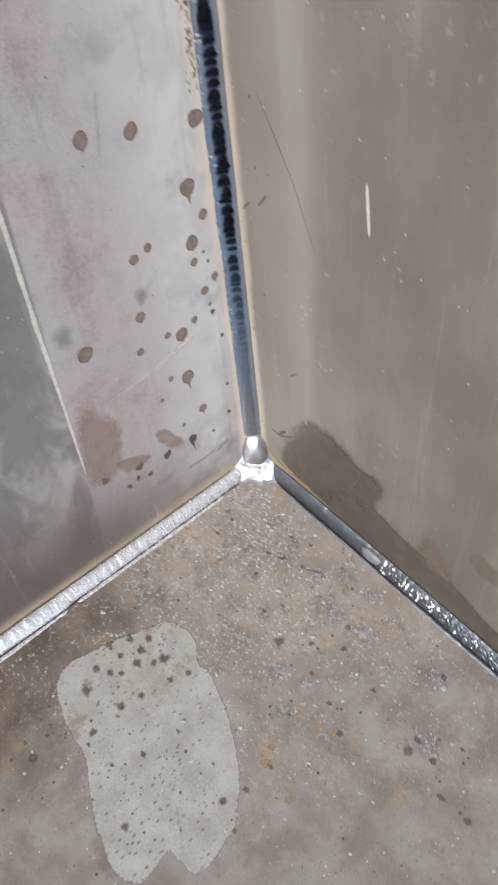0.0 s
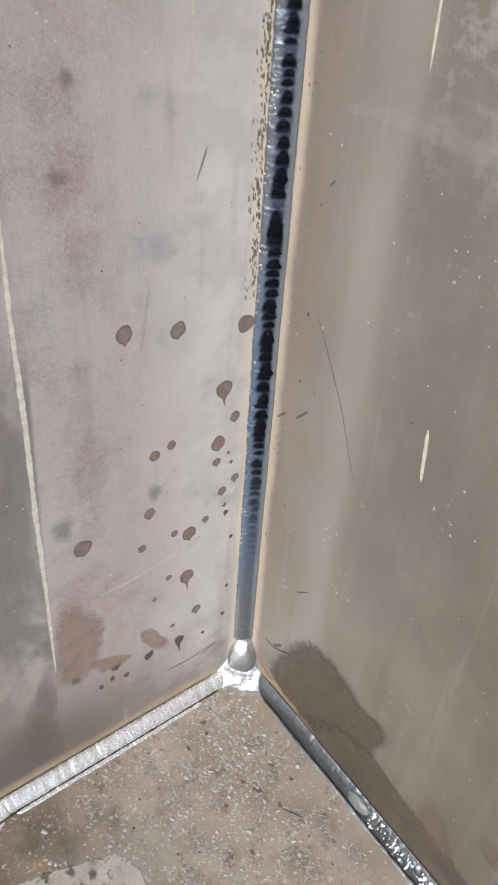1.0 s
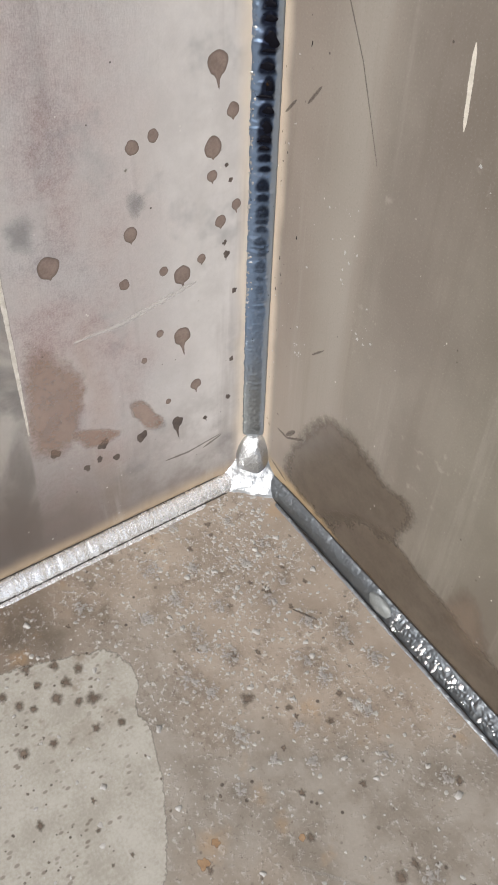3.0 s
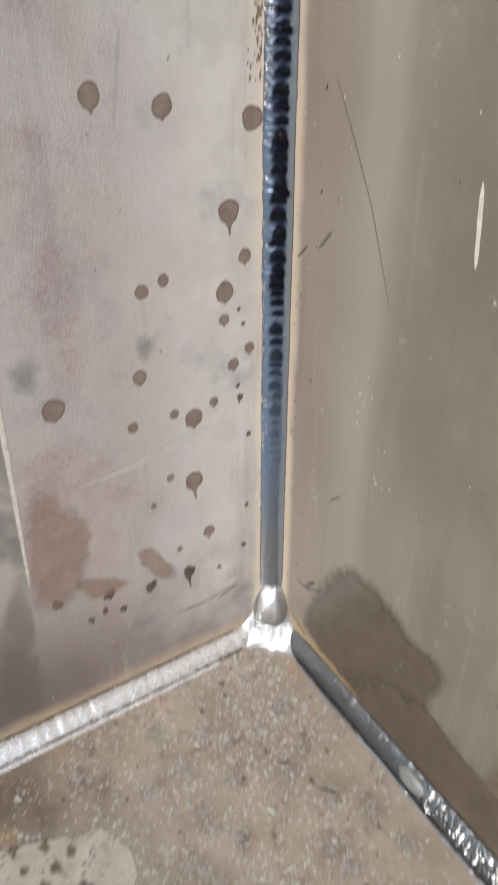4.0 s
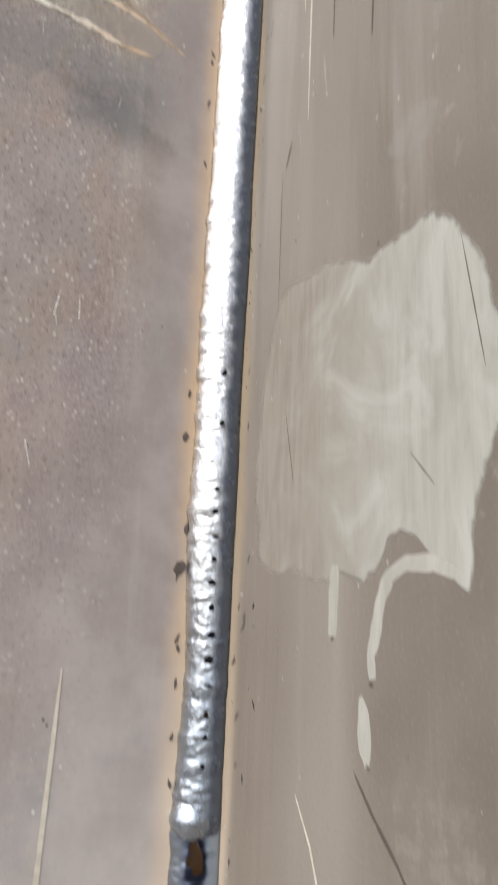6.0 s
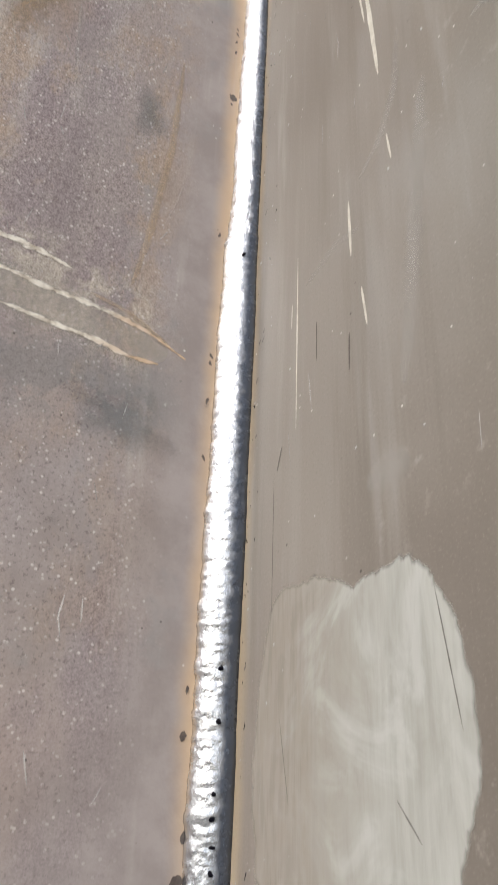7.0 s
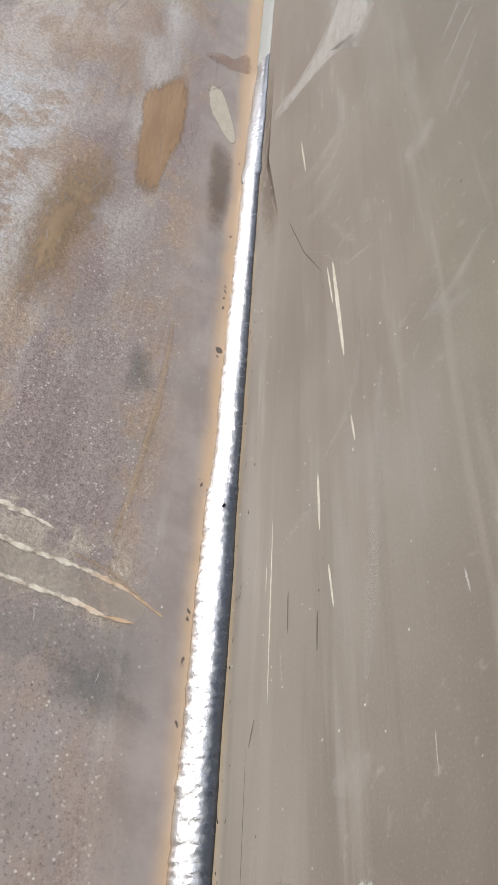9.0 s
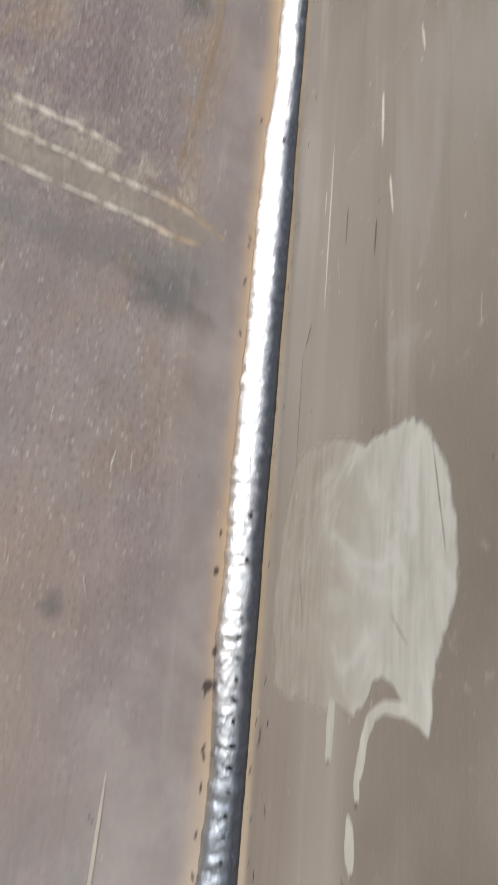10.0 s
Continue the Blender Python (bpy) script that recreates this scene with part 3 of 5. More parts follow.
def blob(u, v, ru, rv, seed, uneven=0.18, lean=0.0, tail=0.0):
    """A round spot's outline, with a run of that length below it."""
    out = []
    for i in range(48):
        a = 2 * math.pi * i / 48
        k = 1 + uneven * noise.noise((math.cos(a) * 1.3, math.sin(a) * 1.3, seed * 3.7))
        p = Vector((math.cos(a) * ru * k, math.sin(a) * rv * k))
        run = abs(math.cos(a)) / 0.30
        if tail and p.y < 0 and run < 1:
            p = Vector((p.x * (0.45 + 0.3 * run) + 0.12 * tail * (1 - run), p.y - tail * (1 - run ** 2) * (0.9 + 0.4 * noise.noise((seed * 2.1, 1, 4)))))
        p.rotate(Matrix.Rotation(lean, 2))
        out.append((u + p.x, v + p.y))
    return out


def stroke(name, side, way, width, material, label, category, seed=0, group="", steps=9, taper=True):
    """A scratch or run along a few points, a shallow ridge that tapers at its ends."""
    layer[side] += 1
    lift = 0.00005 + 0.0000025 * layer[side]
    way = [Vector(p) for p in way]
    pts = []
    for a, b in zip(way, way[1:]):
        pts += [a.lerp(b, i / steps) for i in range(steps)]
    pts.append(way[-1])
    n, verts, rim, faces = len(pts), [], [], []
    for i, p in enumerate(pts):
        d = (pts[min(i + 1, n - 1)] - pts[max(i - 1, 0)]).normalized()
        s = Vector((-d.y, d.x))
        t = i / (n - 1)
        w = width * ((4 * t * (1 - t)) ** 0.5 * 0.8 + 0.2 if taper else 1 - 0.35 * abs(2 * t - 1) ** 4)
        w *= 1 + 0.35 * noise.noise((p.x * 300, p.y * 300, seed))
        for k, r, hh in ((-0.5, 0.0, 0.0), (-0.25, 0.6, 0.7), (0, 1.0, 1.0), (0.25, 0.6, 0.7), (0.5, 0.0, 0.0)):
            q = p + s * (w * k)
            verts.append(on(side, q.x, q.y, lift + (0.0 if material in FLAT else 0.0001) * hh))
            rim.append(r)
        if i:
            a = (i - 1) * 5
            faces += [(a + j, a + j + 1, a + j + 6, a + j + 5) for j in range(4)]
    ob = new(name, solid(name, verts, faces, material, True, rim))
    return tagged(ob, label, category, group)


def bead(name, start, along, p, q, w1, w2, s0, s1, material, parent, label="", bulge=0.0018, pitch=0.0045, deep=0.0005, seed=0,
         toe=0.0006, step=0.0006, arc=0.6, cap=0.004, rough=0.0002, swell=0.0, shape=None, fit=1.0, stain=None):
    """One run of weld in the corner between the ways p and q: a rounded strip with arched ripples, from s0 to s1 along it."""
    across = 18
    start, along, p, q = Vector(start), Vector(along), Vector(p), Vector(q)
    out = (p + q).normalized()
    n = max(8, int((s1 - s0) / step))
    verts, faces, place, black = [], [], [], []
    for i in range(n + 1):
        s = s0 + (s1 - s0) * i / n
        end = min(1.0, (s - s0) / cap, (s1 - s) / cap)
        round_end = math.sqrt(max(0.0, 1 - (1 - end) ** 2))
        if shape:
            k1, k2 = shape(s)
            w1, w2 = k1 * fit, k2 * fit
        a = w1 * (1 + swell * noise.noise((s * 25, seed, 3))) + toe * (noise.noise((s * 220, seed, 0)) + 0.6 * noise.noise((s * 700, seed, 5)))
        b = w2 * (1 + swell * noise.noise((s * 25, seed, 9))) + toe * 0.6 * noise.noise((s * 220, seed + 7, 0))
        a, b = a * (0.55 + 0.45 * round_end), b * (0.55 + 0.45 * round_end)
        warp = s + 0.6 * pitch * noise.noise((s * 110, seed, 1))
        for j in range(across + 1):
            u = j / across
            crown = 4 * u * (1 - u)
            phase = warp / pitch - arc * (2 * u - 1) ** 2
            f = phase - math.floor(phase)
            saw = (f / 0.7 if f < 0.7 else (1 - f) / 0.3) - 0.5
            strength = 0.6 + 0.8 * noise.noise((math.floor(phase) * 1.7, seed, 2))
            h = bulge * crown ** 0.75 + deep * saw * strength * crown ** 0.5
            h += rough * crown * noise.noise((s * 900, u * 9, seed))
            c = start + along * s + p * (a * (1 - u)) + q * (b * u) + out * (h * round_end - 0.0006 * (1 - round_end))
            verts.append(c)
            place.append(u)
            black.append(stain(s, u) if stain else 0.0)
    m = across + 1
    for i in range(n):
        for j in range(across):
            k = i * m + j
            faces.append((k, k + 1, k + m + 1, k + m))
    # back, against the corner
    back = len(verts)
    for i in range(n + 1):
        verts.append(start + along * (s0 + (s1 - s0) * i / n))
    for i in range(n):
        faces.append((back + i, i * m, (i + 1) * m, back + i + 1))
        faces.append((back + i + 1, (i + 1) * m + across, i * m + across, back + i))
    faces.append((back, *range(across, -1, -1)))
    faces.append((back + n, *range(n * m, n * m + m)))
    me = solid(name, verts, faces, material)
    me.attributes.new("across", "FLOAT", "POINT").data.foreach_set("value", place + [0.0] * (n + 1))
    me.attributes.new("slag", "FLOAT", "POINT").data.foreach_set("value", black + [0.0] * (n + 1))
    return part(name, me, parent, label)


def lump(name, centre, radii, material, parent, label, seed, uneven=0.12, turn=None):
    rows, cols, verts, faces = 16, 28, [], []
    for i in range(rows + 1):
        th = math.pi * i / rows
        for j in range(cols):
            ph = 2 * math.pi * j / cols
            d = Vector((math.sin(th) * math.cos(ph), math.sin(th) * math.sin(ph), math.cos(th)))
            k = 1 + uneven * noise.noise(d * 1.6 + Vector((seed, 0, 0))) + 0.3 * uneven * noise.noise(d * 6 + Vector((seed, 4, 0)))
            v = Vector((d.x * radii[0], d.y * radii[1], d.z * radii[2])) * k
            if turn:
                v.rotate(turn)
            verts.append(Vector(centre) + v)
    for i in range(rows):
        for j in range(cols):
            a, b = i * cols + j, i * cols + (j + 1) % cols
            faces.append((a, b, b + cols, a + cols))
    return part(name, solid(name, verts, faces, material), parent, label)


# ---- the plates ----
# unseen ground, added and kept dark for what the welds reflect
ground = slab("ground", (-60, -60, -0.06), (60, 60, -0.012), concrete(), 0.01)
tagged(ground, "unseen grey concrete ground added under the steel plates", "ground", kind="structure")
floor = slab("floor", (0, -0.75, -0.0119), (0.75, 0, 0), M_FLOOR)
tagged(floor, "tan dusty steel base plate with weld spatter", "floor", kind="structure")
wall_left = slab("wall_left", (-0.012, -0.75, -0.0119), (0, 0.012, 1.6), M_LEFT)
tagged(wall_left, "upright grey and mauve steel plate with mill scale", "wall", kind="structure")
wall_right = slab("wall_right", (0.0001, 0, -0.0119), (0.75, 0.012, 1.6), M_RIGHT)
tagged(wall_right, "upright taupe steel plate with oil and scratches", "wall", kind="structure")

# ---- welds ----
UP, DOWN_Y, EAST = (0, 0, 1), (0, -1, 0), (1, 0, 0)
HEIGHTS = (0.0, 0.35, 0.50, 0.60, 0.75, 0.87, 1.00, 1.15, 1.30)
TOE_LEFT = (0.0098, 0.0098, 0.0102, 0.0118, 0.0110, 0.0090, 0.0075, 0.0028, 0.0016)
TOE_RIGHT = (0.0066, 0.0070, 0.0074, 0.0078, 0.0094, 0.0108, 0.0122, 0.0150, 0.0190)


def legs(z):
    """The upright weld's two legs at a height."""
    return float(np.interp(z, HEIGHTS, TOE_LEFT)), float(np.interp(z, HEIGHTS, TOE_RIGHT))


# glassy slag in the ripples of the upright weld: height, half width, half height, shift across, how dark
rng = random.Random(5)
SLAG = [(0.313, 0.0034, 0.0062, 0.0, 1.0), (0.4575, 0.0025, 0.0042, 0.06, 1.0), (0.4475, 0.0028, 0.0036, 0.06, 1.0)]
z = 0.075
while z < 0.436:
    dark = min(1.0, max(0.15, (z - 0.08) / 0.14))
    tall = rng.random() ** 1.6
    if abs(z - 0.313) > 0.009:
        SLAG.append((z, (0.0019 + 0.0008 * dark + 0.0010 * rng.random()) * (0.78 if z > 0.345 else 1.0), (0.0009 + 0.0026 * tall) * (0.45 + 0.55 * dark) * (0.75 if z > 0.345 else 1.0), 0.05 + 0.05 * rng.uniform(-1, 1), dark))
    z += 0.0030 + 0.0034 * tall + rng.uniform(0.0, 0.0020)


def slag_stain(s, u):
    """How much the weld is stained black round its slag at a height and a share of its width."""
    best = 0.0
    for z, wide, tall, side, dark in SLAG:
        if abs(s - z) < 0.012:
            x = (u - 0.52 - side) * 0.0122 / (wide * 0.92)
            y = (s - z + 0.7 * tall * x * x) / (tall * 1.15 + 0.0004)
            best = max(best, dark * min(1.0, max(0.0, 1.55 - math.hypot(x, y)) / 0.8))
    return best


weld = tagged(new("vertical_weld"), "upright fillet weld, blued below and silver above", "weld bead")
runs = []
for z0, z1, k, material, label, bulge, pitch, deep, swell, seed in (
    (0.030, 0.135, 1.00, M_BLUE, "pale blue-grey rippled weld run", 0.0016, 0.0036, 0.00036, 0.05, 1),
    (0.126, 0.470, 1.00, M_DARKBLUE, "dark blue rippled weld run", 0.0018, 0.0043, 0.00042, 0.08, 2),
    (0.460, 0.756, 0.97, M_SILVER, "silver rippled weld run", 0.0031, 0.0047, 0.00026, 0.12, 3),
    (0.746, 1.004, 0.87, M_RIPPLED, "narrow silver weld run", 0.0028, 0.0041, 0.00024, 0.12, 4),
    (0.990, 1.156, 1.00, M_STEEL, "bluish silver weld run", 0.0018, 0.0040, 0.00035, 0.14, 5),
    (1.150, 1.590, 1.00, M_PRIMED, "smooth grey-coated weld run", 0.0008, 0.0090, 0.00008, 0.05, 6),
):
    runs.append(bead("weld_run", (0, 0, 0), UP, DOWN_Y, EAST, 0, 0, z0, z1, material, weld, label, bulge, pitch, deep, seed, swell=swell, rough=0.0004, shape=legs, fit=k, stain=slag_stain if z0 < 0.4 else None))

lump("weld_cap", (0.0020, -0.0038, 0.4655), (0.0056, 0.0074, 0.0058), M_SILVER, weld, "bright rounded end of a weld run", 12, 0.1)
foot_left = tagged(new("foot_weld"), "bright shiny fillet weld along the plate's foot", "weld bead")
bead("weld_run", (0, 0, 0), DOWN_Y, UP, EAST, 0.0066, 0.0084, 0.012, 0.172, M_FOOT, foot_left, "", 0.0020, 0.0040, 0.00010, 11, swell=0.08, arc=0.4)
bead("weld_run", (0, 0, 0), DOWN_Y, UP, EAST, 0.0066, 0.0092, 0.166, 0.72, M_FOOT, foot_left, "", 0.0020, 0.0050, 0.00014, 12, swell=0.10, arc=0.4)
foot_right = tagged(new("foot_weld"), "dull dark grey fillet weld with glittering spatter", "weld bead")
bead("weld_run", (0, 0, 0), EAST, UP, DOWN_Y, 0.0105, 0.0055, 0.012, 0.122, M_DARKDULL, foot_right, "dull grey weld run", 0.0014, 0.0045, 0.00015, 13, swell=0.08, arc=0.4)
bead("weld_run", (0, 0, 0), EAST, UP, DOWN_Y, 0.0105, 0.0055, 0.110, 0.72, M_DARKDULL, foot_right, "rough grey weld run", 0.0010, 0.0050, 0.00045, 14, swell=0.12, arc=0.4, rough=0.0009)

lump("weld_crater", (0.117, -0.0028, 0.0046), (0.0090, 0.0032, 0.0052), M_PALE, foot_right, "pale grey oval weld crater", 6, 0.1)

corner = tagged(new("corner_weld"), "shiny silver weld lump filling the corner", "weld lump")


def corner_shell(name, heights, radii, flare, seed, label, flat=0.3):
    """A quarter turn of weld between the plates; radii at heights, flaring along the plates' feet."""
    rows, cols, verts, faces = 40, 36, [], []
    for i in range(rows + 1):
        z = heights[0] + (heights[-1] - heights[0]) * i / rows
        r = float(np.interp(z, heights, radii))
        low = max(0.0, 1 - z / 0.013)
        for j in range(cols + 1):
            a = math.pi / 2 * j / cols
            chord = 1 / (math.cos(a) + math.sin(a))
            k = r * (1 - flat + flat * chord) * (1 + flare * low * abs(math.cos(2 * a)) ** 3)
            p = Vector((math.cos(a) * k, -math.sin(a) * k, z))
            w = 0.0011 * noise.noise(p * 130 + Vector((seed, 0, 0))) + 0.00025 * noise.noise(p * 520 + Vector((0, seed, 0)))
            verts.append(p + Vector((math.cos(a), -math.sin(a), 0.4)) * w)
    m = cols + 1
    for i in range(rows):
        faces += [(i * m + j, i * m + j + 1, (i + 1) * m + j + 1, (i + 1) * m + j) for j in range(cols)]
    return part(name, solid(name, verts, faces, M_LUMP), corner, label)


corner_shell("skirt", (-0.0005, 0.0015, 0.004, 0.008, 0.013, 0.0165, 0.018), (0.0262, 0.0256, 0.0236, 0.0190, 0.0152, 0.0124, 0.0090), 0.16, 3, "bright flared foot of the lump", 0.42)
lump("knob", (0.0030, -0.0033, 0.0150), (0.0108, 0.0113, 0.0166), M_KNOB, corner, "rounded silver end of the upright weld", 8, 0.14)

# dark glassy slag islands on the upright weld
def slag_mesh(seed):
    verts, faces, n = [], [], 18
    for k, h in ((1.0, -0.12), (0.8, 0.10), (0.45, 0.2)):
        for i in range(n):
            a = 2 * math.pi * i / n
            r = k * (1 + 0.30 * noise.noise((math.cos(a) * 1.2, math.sin(a) * 1.2, seed)))
            arch = 0.45 * math.cos(a) ** 2
            verts.append((math.cos(a) * r, h, math.sin(a) * r - arch * k))
    for j in range(2):
        for i in range(n):
            a, b = j * n + i, j * n + (i + 1) % n
            faces.append((a, b, b + n, a + n))
    verts.append((0, 0.22, -0.05))
    faces += [(2 * n + i, 2 * n + (i + 1) % n, 3 * n) for i in range(n)]
    return solid("slag_island", verts, faces, M_SLAG)


slags = [slag_mesh(s * 2.3) for s in range(6)]


def slag(z, size_u, size_z, run, side=0.0, which=None):
    """One glassy island at height z on the weld's face; its own y axis points out of the weld."""
    (a, b), bulge = legs(z), 0.0018 if z < 0.46 else 0.0028
    c = Vector((b * (0.5 + side), -a * (0.5 - side), z)) + Vector((0.7071, -0.7071, 0)) * (bulge + 0.0001)
    ob = part("slag_island", slags[rng.randrange(6) if which is None else which], run, "")
    ob.matrix_world = Matrix.Translation(c) @ Matrix.Rotation(radians(-135), 4, "Z") @ Matrix.Diagonal((size_u, 0.0011, size_z, 1))
    return ob


for z, wide, tall, side, dark in SLAG:
    if dark > 0.85 and z < 0.44:
        slag(z, wide * 0.9, tall * 0.8, runs[1], side)
amber = slag_mesh(3.3)
amber.materials[0] = M_AMBER
for z, wide, tall in ((0.4575, 0.0025, 0.0042), (0.4475, 0.0028, 0.0036), (0.262, 0.0014, 0.0012), (0.226, 0.0012, 0.0010)):
    tagged(slag(z, wide, tall, runs[1], 0.06), "amber glassy slag island").data = amber
z = 0.478
while z < 0.555:
    slag(z, 0.0007 + 0.0008 * rng.random(), 0.0005 + 0.0006 * rng.random(), runs[2], 0.13 + 0.04 * rng.uniform(-1, 1))
    z += rng.uniform(0.0050, 0.0075)
for z in (0.568, 0.583, 0.742):
    slag(z, 0.0009, 0.0008, runs[2], 0.16)

# ---- the taupe plate's marks ----
patch = coat("paint_patch", RIGHT, ragged([(0.0235, 0.594), (0.030, 0.602), (0.045, 0.6010), (0.055, 0.599), (0.062, 0.5955), (0.067, 0.5935), (0.074, 0.5945), (0.081, 0.5945), (0.088, 0.5945), (0.094, 0.590), (0.0995, 0.582),
    (0.1045, 0.571), (0.1062, 0.556), (0.1045, 0.543), (0.0995, 0.534), (0.0965, 0.526), (0.0955, 0.5155), (0.089, 0.5195), (0.084, 0.524), (0.079, 0.5275), (0.073, 0.527), (0.0705, 0.522), (0.064, 0.5195),
    (0.055, 0.521), (0.046, 0.5205), (0.038, 0.5245), (0.030, 0.523), (0.022, 0.527), (0.018, 0.537), (0.0165, 0.550), (0.0175, 0.566), (0.020, 0.580)], 0.0013, 1), M_PAINT,
    "brushed white paint patch with drips on the taupe plate", "paint patch")
drip = stroke("paint_drip", RIGHT, [(0.0545, 0.524), (0.054, 0.509)], 0.0038, M_DRIP, "", "", 1, taper=False)
drip.parent = patch
drip = stroke("paint_drip", RIGHT, [(0.093, 0.5185), (0.086, 0.5215), (0.078, 0.5222), (0.073, 0.520), (0.0702, 0.515), (0.0685, 0.508), (0.0672, 0.505), (0.0678, 0.5005)], 0.0034, M_DRIP, "", "", 2, taper=False)
drip.parent = patch
coat("paint_drip", RIGHT, blob(0.0652, 0.4905, 0.0022, 0.0065, 4, 0.2, 0.12), M_DRIP, "long white paint drop on the taupe plate", "paint drip")
for u, v, r in ((0.054, 0.5085, 0.0009), (0.0674, 0.4995, 0.0011), (0.0663, 0.4842, 0.0010)):
    coat("rust_dot", RIGHT, blob(u, v, r, r * 0.8, u * 900), M_HAIR, "tiny dark rust dot at a drip's end", "rust spot", group="rust dots on the taupe plate")

SMEAR = "smeared dark brown oil stain above the foot weld"
coat("oil_stain", RIGHT, ragged([(0.026, 0.016), (0.029, 0.045), (0.037, 0.064), (0.049, 0.085), (0.064, 0.093), (0.084, 0.0925), (0.098, 0.087), (0.108, 0.083), (0.116, 0.086), (0.124, 0.080), (0.1225, 0.070),
    (0.118, 0.056), (0.125, 0.040), (0.130, 0.016), (0.080, 0.012)], 0.0026, 4, 12), M_OIL, SMEAR, "oil stain", middle=(0.080, 0.045))
coat("oil_stain", RIGHT, ragged([(0.060, 0.012), (0.075, 0.040), (0.105, 0.054), (0.134, 0.049), (0.156, 0.046), (0.180, 0.042), (0.214, 0.031), (0.260, 0.022), (0.300, 0.012), (0.180, 0.010)], 0.0026, 14, 12), M_OIL,
     "long dark brown oil stain along the foot weld", "oil stain", middle=(0.150, 0.024))
coat("oil_stain", RIGHT, ragged([(0.146, 0.040), (0.150, 0.066), (0.160, 0.070), (0.172, 0.056), (0.182, 0.036), (0.166, 0.026)], 0.003, 5), M_HAZE,
     "small faint brown oil stain above the foot weld", "oil stain")
coat("oil_stain", RIGHT, blob(0.192, 0.078, 0.015, 0.010, 6, 0.5, -0.5), M_HAZE, "small faint brown oil stain above the foot weld", "oil stain")
coat("oil_stain", RIGHT, ragged([(0.012, 1.130), (0.024, 1.125), (0.020, 1.040), (0.018, 0.990), (0.030, 0.930), (0.040, 0.892), (0.028, 0.884), (0.014, 0.930), (0.010, 1.010)], 0.001, 7),
     M_HAZE, "narrow brown wet streak beside the upright weld", "oil stain")
coat("paint_patch", RIGHT, ragged([(0.016, 1.047), (0.056, 1.033), (0.082, 1.037), (0.112, 1.060), (0.142, 0.985), (0.130, 0.960), (0.1215, 0.944), (0.1175, 0.950), (0.1165, 0.972), (0.103, 0.979), (0.066, 1.005), (0.026, 1.026)], 0.0012, 31),
     M_WIPE, "thin grey-white paint wipe high on the taupe plate", "paint patch")

SCR = "short pale scratch in the taupe steel plate"
for way, w in (
    ([(0.098, 0.268), (0.1005, 0.243)], 0.0021), ([(0.065, 0.416), (0.066, 0.388)], 0.0012), ([(0.090, 0.459), (0.091, 0.440)], 0.0013),
    ([(0.084, 0.817), (0.0885, 0.758)], 0.0024), ([(0.080, 0.818), (0.083, 0.792)], 0.0011), ([(0.070, 0.718), (0.0705, 0.695)], 0.0015),
    ([(0.0395, 0.718), (0.039, 0.650)], 0.0009), ([(0.075, 0.680), (0.077, 0.665)], 0.0012), ([(0.0905, 0.728), (0.092, 0.716)], 0.0011),
    ([(0.041, 0.476), (0.047, 0.467), (0.053, 0.453)], 0.0008), ([(0.060, 0.950), (0.064, 0.915)], 0.0014), ([(0.036, 0.700), (0.0358, 0.690)], 0.0006),
):
    stroke("scratch", RIGHT, way, w, M_SCRATCH, SCR, "scratch", len(way) + w * 1e4, "scratches on the taupe plate")
RUBS = "faint pale rub mark on the taupe plate"
for way, w in (
    ([(0.033, 0.368), (0.064, 0.371), (0.100, 0.371), (0.140, 0.374)], 0.006), ([(0.047, 0.925), (0.072, 0.905), (0.097, 0.906), (0.100, 0.930)], 0.006),
    ([(0.047, 0.880), (0.070, 0.870), (0.095, 0.868)], 0.004), ([(0.066, 0.846), (0.083, 0.822), (0.094, 0.804), (0.112, 0.797)], 0.0018),
    ([(0.076, 0.722), (0.088, 0.730), (0.096, 0.745), (0.099, 0.768)], 0.0035), ([(0.045, 0.702), (0.062, 0.706), (0.075, 0.703)], 0.003),
    ([(0.128, 0.735), (0.142, 0.735), (0.160, 0.745)], 0.003), ([(0.160, 0.860), (0.178, 0.872)], 0.003), ([(0.158, 0.842), (0.178, 0.856)], 0.003),
    ([(0.155, 0.815), (0.176, 0.838)], 0.003),
    ([(0.0810, 0.9740), (0.0810, 0.9510)], 0.0022),
    ([(0.0970, 0.9020), (0.0920, 0.8910), (0.0730, 0.8920)], 0.0060),
    ([(0.0940, 0.8660), (0.0840, 0.8630), (0.0720, 0.8640)], 0.0050),
    ([(0.0830, 0.8490), (0.0940, 0.8210), (0.1020, 0.8100)], 0.0030),
    ([(0.1080, 0.8280), (0.1090, 0.8110)], 0.0040),
    ([(0.1680, 0.8160), (0.1600, 0.8120)], 0.0040),
    ([(0.1430, 0.8600), (0.1380, 0.8590)], 0.0050),
    ([(0.1500, 0.8200), (0.1310, 0.8200)], 0.0120),
    ([(0.1500, 0.7270), (0.1400, 0.7300), (0.1320, 0.7380)], 0.0040),
    ([(0.0740, 0.6170), (0.0850, 0.6170), (0.0910, 0.6180)], 0.0080),
    ([(0.1080, 0.7340), (0.1030, 0.7050), (0.0970, 0.6690), (0.0910, 0.6380)], 0.0055),
):
    stroke("rub_mark", RIGHT, way, w * 1.9, M_RUB, RUBS, "scratch", w * 1e4, "rub marks on the taupe plate")
HAIR = "fine dark scratch in the taupe plate"
